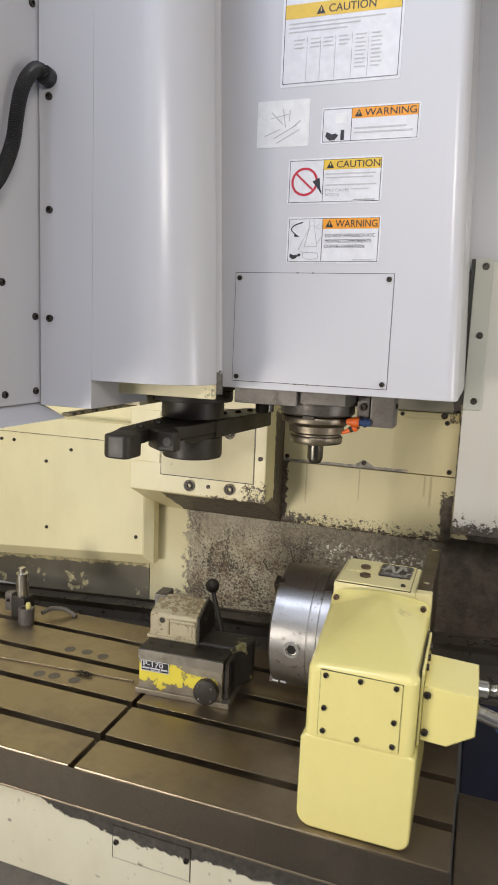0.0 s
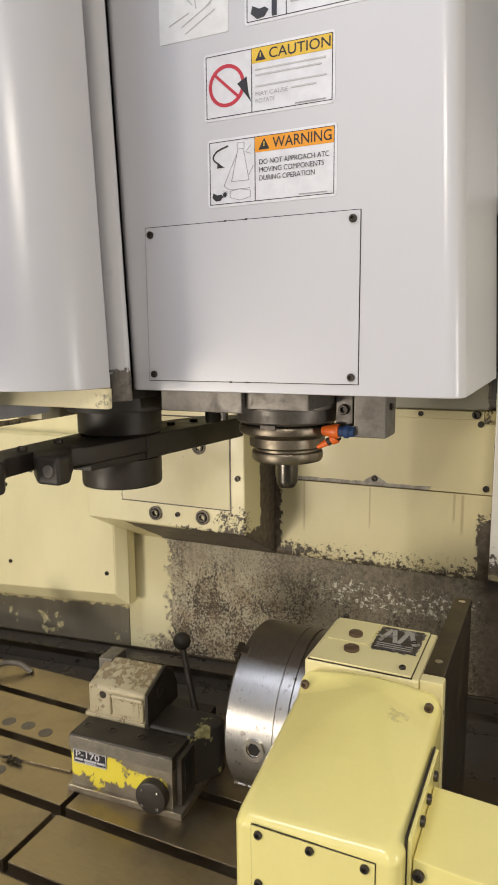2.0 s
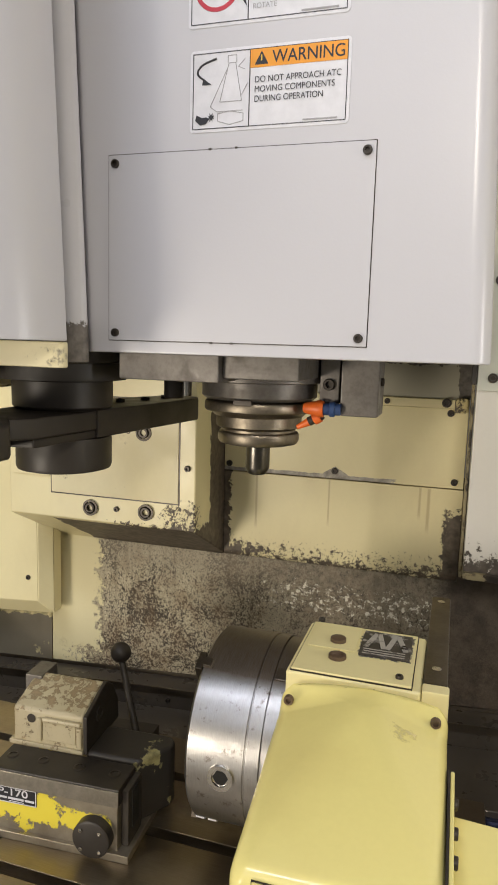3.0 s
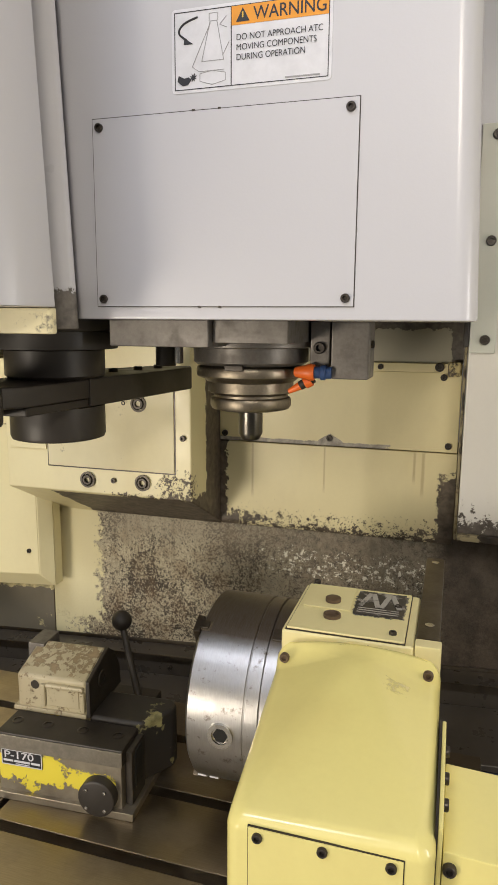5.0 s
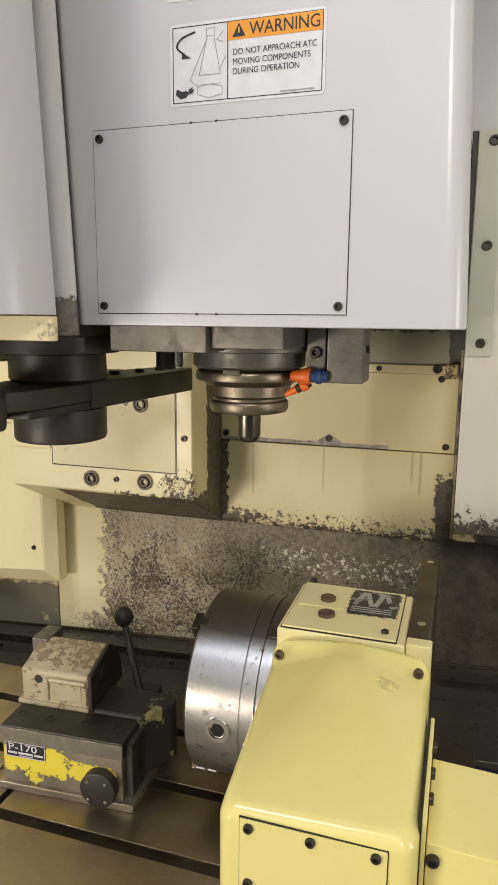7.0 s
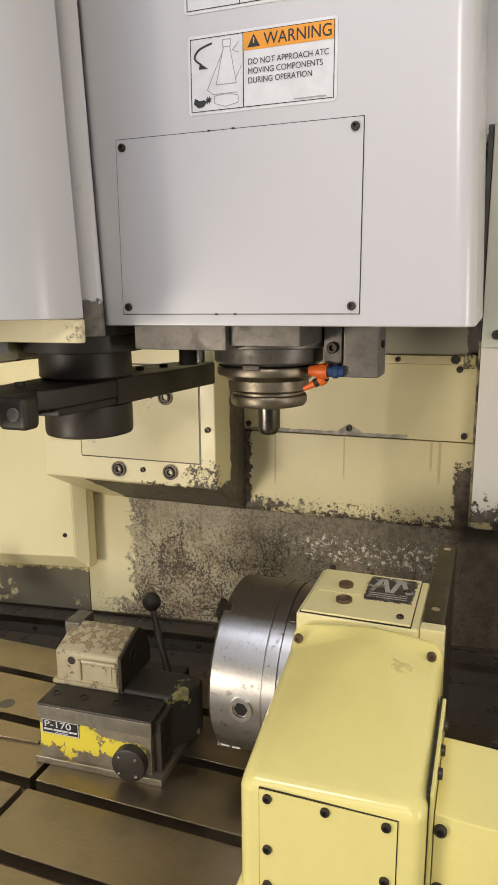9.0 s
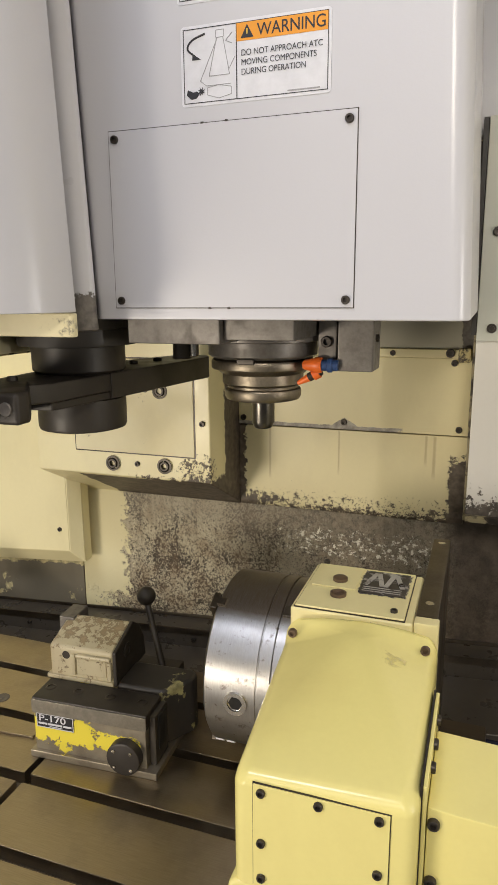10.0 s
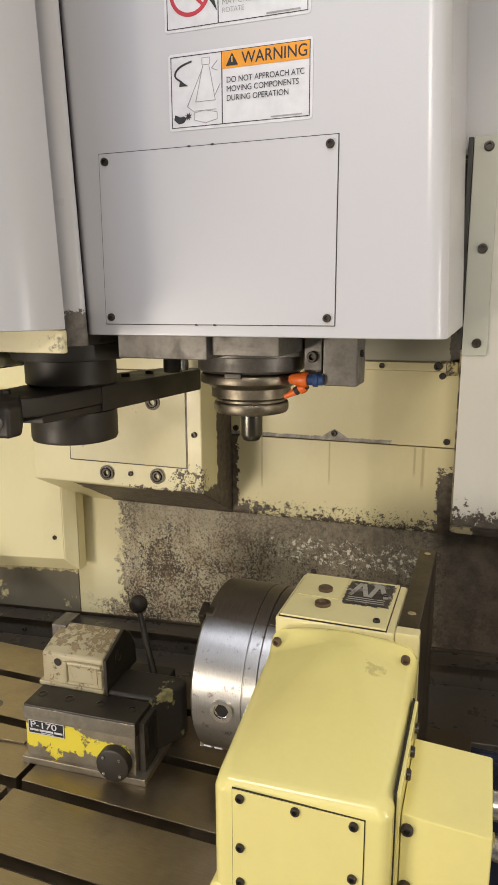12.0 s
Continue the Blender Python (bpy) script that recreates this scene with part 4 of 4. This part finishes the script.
for x in (-0.316, -0.299):
    tab = bx(x - 0.006, x + 0.006, -0.004, 0.004, 0.1235, 0.1268, 0.0008)
    tab.transform(Matrix.Translation((0, CY, CZ)) @ Matrix.Rotation(radians(142), 4, "X"))
    part("tab", tab, M_label, ch, "small white tab")

# ---- tailstock ----
ts = thing("tailstock", (-0.52, 1.36, 0.85), "steel tailstock with flaked yellow paint and black ball lever", "tailstock")
part("base", bx(-0.618, -0.430, 1.243, 1.395, 0.8505, 0.926, 0.002), M_tailfront, ts, "steel base with flaked yellow paint")
part("sole", bx(-0.624, -0.412, 1.236, 1.395, 0.8502, 0.862, 0.0015), M_tailfront, ts)
part("clamp_bar", bx(-0.619, -0.427, 1.241, 1.298, 0.9265, 0.9515, 0.003), M_black, ts)
part("bar_face", bx(-0.6185, -0.4275, 1.2392, 1.2412, 0.9268, 0.9488, 0.0005), M_barface, ts, "bare steel face of the clamp bar")
for x in (-0.603, -0.555, -0.500, -0.447):
    part("bolt_hole", lathe([(0.0085, 0.0003), (0.007, 0.0012), (0.0055, 0.0012), (0.0055, -0.004), (0, -0.004)], (x, 1.272, 0.9515), seg=16), M_bolt, ts)
part("side_block", prism([(-0.505, 1.300), (-0.424, 1.300), (-0.392, 1.345), (-0.392, 1.362), (-0.402, 1.372), (-0.505, 1.372)], 2, 0.862, 0.957, 0.006, 3), M_tailside, ts)
part("lever_mount", bx(-0.560, -0.470, 1.396, 1.500, 0.8502, 0.890, 0.003), M_black, ts)
part("side_plate", bx(-0.4295, -0.418, 1.252, 1.298, 0.8625, 0.944, 0.003), M_tailside, ts)
# black strip laid on the plate, painting in the groove's shade
part("side_groove", bx(-0.4182, -0.4165, 1.262, 1.284, 0.885, 0.940, 0.0006), M_rubber, ts)
part("quill_block", prism([(1.300, 0.952), (1.300, 1.008), (1.366, 1.030), (1.374, 1.024), (1.376, 0.952)], 0, -0.620, -0.5085, 0.005, 3), M_tailcap, ts, "worn painted quill block")
part("block_lip", bx(-0.625, -0.5085, 1.2965, 1.31, 0.9515, 0.958, 0.001), M_tailcap, ts)
part("recess", bx(-0.572, -0.520, 1.2985, 1.3005, 0.964, 0.998, 0.0015), M_tailcap, ts)
part("rib", bx(-0.581, -0.572, 1.2945, 1.302, 0.962, 0.998, 0.003), M_tailcap, ts)
part("rib", bx(-0.572, -0.511, 1.2945, 1.302, 0.9925, 1.000, 0.003), M_tailcap, ts)
part("rib", bx(-0.518, -0.5095, 1.2945, 1.302, 0.960, 0.992, 0.003), M_tailcap, ts)
# flat dark disc painting in the shaded hole
part("pin_hole", lathe([(0.0068, 0.0006), (0, 0.0006)], (-0.590, 1.2998, 0.994), "-y", 18), M_bolt, ts)
part("end_cap", prism([(1.2985, 0.952), (1.2985, 1.009), (1.364, 1.032), (1.386, 1.016), (1.402, 0.985), (1.405, 0.952)], 0, -0.5083, -0.502, 0.0015), M_black, ts)
part("quill", lathe([(0, 0.0005), (0.007, 0.0005), (0.007, 0.002), (0.012, 0.002), (0.012, 0)], (-0.502, 1.338, 0.996), "x", 28), M_black, ts)
part("quill_seat", bx(-0.632, -0.604, 1.352, 1.400, 0.952, 1.030, 0.002), M_grey, ts)
kn = part("lock_knob", lathe([(0, 0.016), (0.024, 0.016), (0.0265, 0.014), (0.0265, 0)], (-0.462, 1.243, 0.882), "-y", 40), M_black, ts)
for a in (45, 135, 225, 315):
    screw(kn, (-0.462 + 0.019 * math.cos(radians(a)), 1.227, 0.882 + 0.019 * math.sin(radians(a))), "-y", 0.0028, mat=M_steel)
lev = part("lever", rod((-0.494, 1.462, 0.878), (-0.541, 1.500, 1.000), 0.0065, 16, 0.0055), M_black, ts)
part("lever_ball", lathe([(0.0175 * math.sin(math.pi * i / 14), -0.0175 * math.cos(math.pi * i / 14)) for i in range(15)], (-0.543, 1.503, 1.008), seg=28), M_black, lev)
npl = part("name_plate", bx(-0.612, -0.549, 1.2415, 1.2435, 0.902, 0.926, 0.0004), M_ink, ts, "black and silver name plate")
part("plate_rim", join(bx(-0.612, -0.549, 1.2410, 1.2417, 0.9245, 0.926, 0), bx(-0.612, -0.549, 1.2410, 1.2417, 0.902, 0.9032, 0), bx(-0.612, -0.611, 1.2410, 1.2417, 0.902, 0.926, 0), bx(-0.550, -0.549, 1.2410, 1.2417, 0.902, 0.926, 0)), M_label, npl)
lettering("P-170", 0.0150, (-0.6085, 1.2412, 0.9130), M_label, npl, 0.0002, 1.35)
for x0, x1 in ((-0.609, -0.594), (-0.592, -0.568), (-0.566, -0.552)):
    part("maker_bar", bx(x0, x1, 1.2408, 1.2414, 0.9075, 0.9105, 0), M_label, npl)
part("maker_bar", bx(-0.590, -0.568, 1.2408, 1.2414, 0.9045, 0.9055, 0), M_label, npl)
# it stands a little askew on the table
ts.matrix_basis = ts.matrix_basis @ pose(0, 0, 0, 0, 0, 3.5)

# ---- labels on the head ----
LY = HY - 0.0008


def sheet(name, x0, x1, z0, z1, r, mat, parent, dy=0.0, label=""):
    return part(name, prism(rounded(x0, x1, z0, z1, (r, r, r, r), 4), 1, LY - 0.0002 * dy, HY, 0), mat, parent, label)


def outline(x0, x1, z0, z1, w, parent, name="border"):
    y0, y1 = LY - 0.0005, LY
    part(name, join(bx(x0, x1, y0, y1, z0, z0 + w, 0), bx(x0, x1, y0, y1, z1 - w, z1, 0), bx(x0, x0 + w, y0, y1, z0, z1, 0), bx(x1 - w, x1, y0, y1, z0, z1, 0)), M_ink, parent)


def triangle(x, z, s, parent):
    part("warning_triangle", prism([(x, z), (x + s, z), (x + s / 2, z + s * 0.9)], 1, LY - 0.0010, LY, 0), M_ink, parent)
    part("triangle_mark", bx(x + s * 0.45, x + s * 0.55, LY - 0.0012, LY, z + s * 0.25, z + s * 0.62, 0), M_amber, parent)


def bars(parent, x, z, lengths, h, gap, mat=None):
    for i, w in enumerate(lengths):
        part("text_bar", bx(x, x + w, LY - 0.0008, LY, z - i * gap - h, z - i * gap, 0), mat or M_greyink, parent)


def glove(parent, x, z, s):
    """A plain dark pictogram blot."""
    part("pictogram", prism([(x, z + 0.3 * s), (x + 0.35 * s, z), (x + 0.75 * s, z + 0.05 * s), (x + s, z + 0.35 * s), (x + 0.8 * s, z + 0.5 * s), (x + 0.5 * s, z + 0.45 * s), (x + 0.1 * s, z + 0.65 * s)], 1, LY - 0.0009, LY, 0), M_ink, parent)


def fitted(ob, width):
    """Stretches words to a width."""
    xs = [v.co.x for v in ob.data.vertices]
    lo, k = min(xs), width / (max(xs) - min(xs))
    for v in ob.data.vertices:
        v.co.x = lo + (v.co.x - lo) * k


def word_label(name, text, x0, x1, z0, z1, xd, zb, band, lab, group="warning labels"):
    th = thing(name, ((x0 + x1) / 2, HY, z0), lab, "label", group)
    sheet("film", x0, x1, z0, z1, 0.004, M_label, th)
    outline(x0 + 0.003, x1 - 0.003, z0 + 0.003, z1 - 0.003, 0.0007, th)
    part("header_band", bx(xd, x1 - 0.0037, LY - 0.0006, LY, zb, z1 - 0.0037, 0), band, th)
    part("divider", bx(xd - 0.0004, xd + 0.0004, LY - 0.0007, LY, z0 + 0.003, z1 - 0.003, 0), M_ink, th)
    h = z1 - 0.0037 - zb
    triangle(xd + 0.005, zb + h * 0.14, h * 0.82, th)
    fitted(lettering(text, h * 0.98, (xd + 0.005 + h * 1.05, LY - 0.0009, zb + h * 0.17), M_ink, th, 0.0001), x1 - 0.006 - (xd + 0.005 + h * 1.05))
    return th


# the tool changer warning
wl = word_label("warning_label", "WARNING", -0.313, -0.150, 1.748, 1.826, -0.2500, 1.8055, M_orange, "white and orange warning sticker about the tool changer")
for i, (s, w) in enumerate((("DO NOT APPROACH ATC", 0.0855), ("MOVING COMPONENTS", 0.0795), ("DURING OPERATION", 0.0685))):
    fitted(lettering(s, 0.0083, (-0.2450, LY - 0.0008, 1.7915 - 0.0090 * i), M_ink, wl), w)
glove(wl, -0.307, 1.755, 0.015)
drawn = (((-0.281, 1.776), (-0.272, 1.812), (-0.265, 1.812), (-0.258, 1.776), (-0.281, 1.776)), ((-0.273, 1.812), (-0.273, 1.819), (-0.264, 1.819), (-0.264, 1.812)), ((-0.272, 1.810), (-0.291, 1.772), (-0.284, 1.767), (-0.257, 1.767)),
         ((-0.283, 1.765), (-0.283, 1.758), (-0.270, 1.754), (-0.256, 1.757), (-0.256, 1.764), (-0.270, 1.767), (-0.283, 1.765)), ((-0.255, 1.815), (-0.262, 1.808), (-0.255, 1.805)), ((-0.252, 1.792), (-0.259, 1.780)))
for line in drawn:
    part("drawn_line", join(*[rod((a[0], LY - 0.0003, a[1]), (b[0], LY - 0.0003, b[1]), 0.00035, 5) for a, b in zip(line, line[1:])]), M_greyink, wl)
part("burst", prism([(-0.290 + (0.0042 if k % 2 else 0.0018) * math.cos(k * math.pi / 8), 1.762 + (0.0042 if k % 2 else 0.0018) * math.sin(k * math.pi / 8)) for k in range(16)], 1, LY - 0.0008, LY, 0), M_ink, wl)
part("arrow", sweep([(-0.285, LY - 0.0004, 1.817), (-0.300, LY - 0.0004, 1.812), (-0.305, LY - 0.0004, 1.804), (-0.297, LY - 0.0004, 1.797)], 0.0010, 6), M_ink, wl)
part("arrow_tip", prism([(-0.290, 1.793), (-0.299, 1.799), (-0.300, 1.793)], 1, LY - 0.0009, LY, 0), M_ink, wl)
bars(wl, -0.195, 1.7545, (0.034,), 0.0012, 0.003)

# the caution sign with a red ring
cl = word_label("caution_label", "CAUTION", -0.316, -0.153, 1.847, 1.922, -0.2535, 1.9025, M_amber, "white and amber caution sticker with a red prohibition ring")
ring = lathe([(0.0195, 0), (0.0235, 0), (0.0235, 0.0006), (0.0195, 0.0006), (0.0195, 0)], (-0.286, LY, 1.884), "-y", 40)
part("ring", ring, M_red, cl)
bar = bx(-0.021, 0.021, -0.0007, 0, -0.0016, 0.0016, 0)
bar.transform(Matrix.Translation((-0.286, LY, 1.884)) @ Matrix.Rotation(radians(42), 4, "Y"))
part("ring_bar", bar, M_red, cl)
part("pictogram", prism([(-0.272, 1.884), (-0.260, 1.890), (-0.258, 1.874), (-0.2545, 1.862), (-0.262, 1.872)], 1, LY - 0.0008, LY, 0), M_ink, cl)
bars(cl, -0.249, 1.8965, (0.085, 0.080), 0.0018, 0.006, M_faintink)
bars(cl, -0.249, 1.8785, (0.086,), 0.0018, 0.006, M_faintink)
fitted(lettering("MAY CAUSE", 0.0070, (-0.249, LY - 0.0008, 1.8668), M_greyink, cl), 0.040)
bars(cl, -0.205, 1.8712, (0.030,), 0.0018, 0.006, M_faintink)
fitted(lettering("ROTATE", 0.0070, (-0.249, LY - 0.0008, 1.8592), M_greyink, cl), 0.024)
bars(cl, -0.200, 1.8535, (0.036,), 0.0014, 0.006)

# the small warning, the drawing and the large table above
sw = word_label("warning_label", "WARNING", -0.262, -0.099, 1.944, 2.002, -0.2105, 1.9825, M_orange, "white and orange warning sticker with a pictogram")
glove(sw, -0.254, 1.949, 0.022)
part("pictogram", bx(-0.228, -0.222, LY - 0.0008, LY, 1.949, 1.965, 0), M_ink, sw)
part("pictogram", bx(-0.238, -0.218, LY - 0.0008, LY, 1.975, 1.992, 0), M_labelold, sw)
bars(sw, -0.206, 1.968, (0.086, 0.096), 0.0024, 0.007, M_faintink)
dl = thing("drawing_label", (-0.329, HY, 1.943), "faded film label with a faint machine drawing", "label", "warning labels")
sheet("film", -0.376, -0.283, 1.943, 2.019, 0.001, M_labelold, dl)
for a, b in (((-0.362, 1.962), (-0.335, 1.972)), ((-0.345, 1.958), (-0.305, 1.978)), ((-0.350, 2.000), (-0.330, 1.980)), ((-0.330, 2.005), (-0.325, 1.975)), ((-0.318, 2.002), (-0.318, 1.985)), ((-0.312, 1.975), (-0.298, 1.985)), ((-0.352, 1.990), (-0.320, 1.996)), ((-0.340, 1.950), (-0.300, 1.970))):
    part("drawn_line", sweep([(a[0], LY, a[1]), (b[0], LY, b[1])], 0.0008, 6), M_faintink, dl)
big = thing("caution_table_label", (-0.237, HY, 2.039), "large white caution sticker with a printed table", "label", "warning labels")
sheet("film", -0.338, -0.136, 2.039, 2.205, 0.004, M_label, big)
outline(-0.334, -0.140, 2.044, 2.200, 0.0008, big)
part("header_band", bx(-0.333, -0.141, LY - 0.0006, LY, 2.146, 2.168, 0), M_amber, big)
triangle(-0.280, 2.1495, 0.015, big)
lettering("CAUTION", 0.0175, (-0.260, LY - 0.0009, 2.1505), M_ink, big, 0.0001, 1.0)
bars(big, -0.326, 2.139, (0.16, 0.12, 0.10), 0.0018, 0.0065, M_faintink)
for c, x in enumerate((-0.316, -0.288, -0.266, -0.240, -0.212, -0.186)):
    bars(big, x, 2.113, [(0.018, 0.014, 0.017, 0.015)[(c + r) % 4] for r in range(3 if c < 4 else 9)], 0.0018, 0.0062, M_faintink)
for x in (-0.294, -0.271, -0.246, -0.218, -0.191):
    part("table_line", bx(x, x + 0.0005, LY - 0.0006, LY, 2.048, 2.116, 0), M_faintink, big)
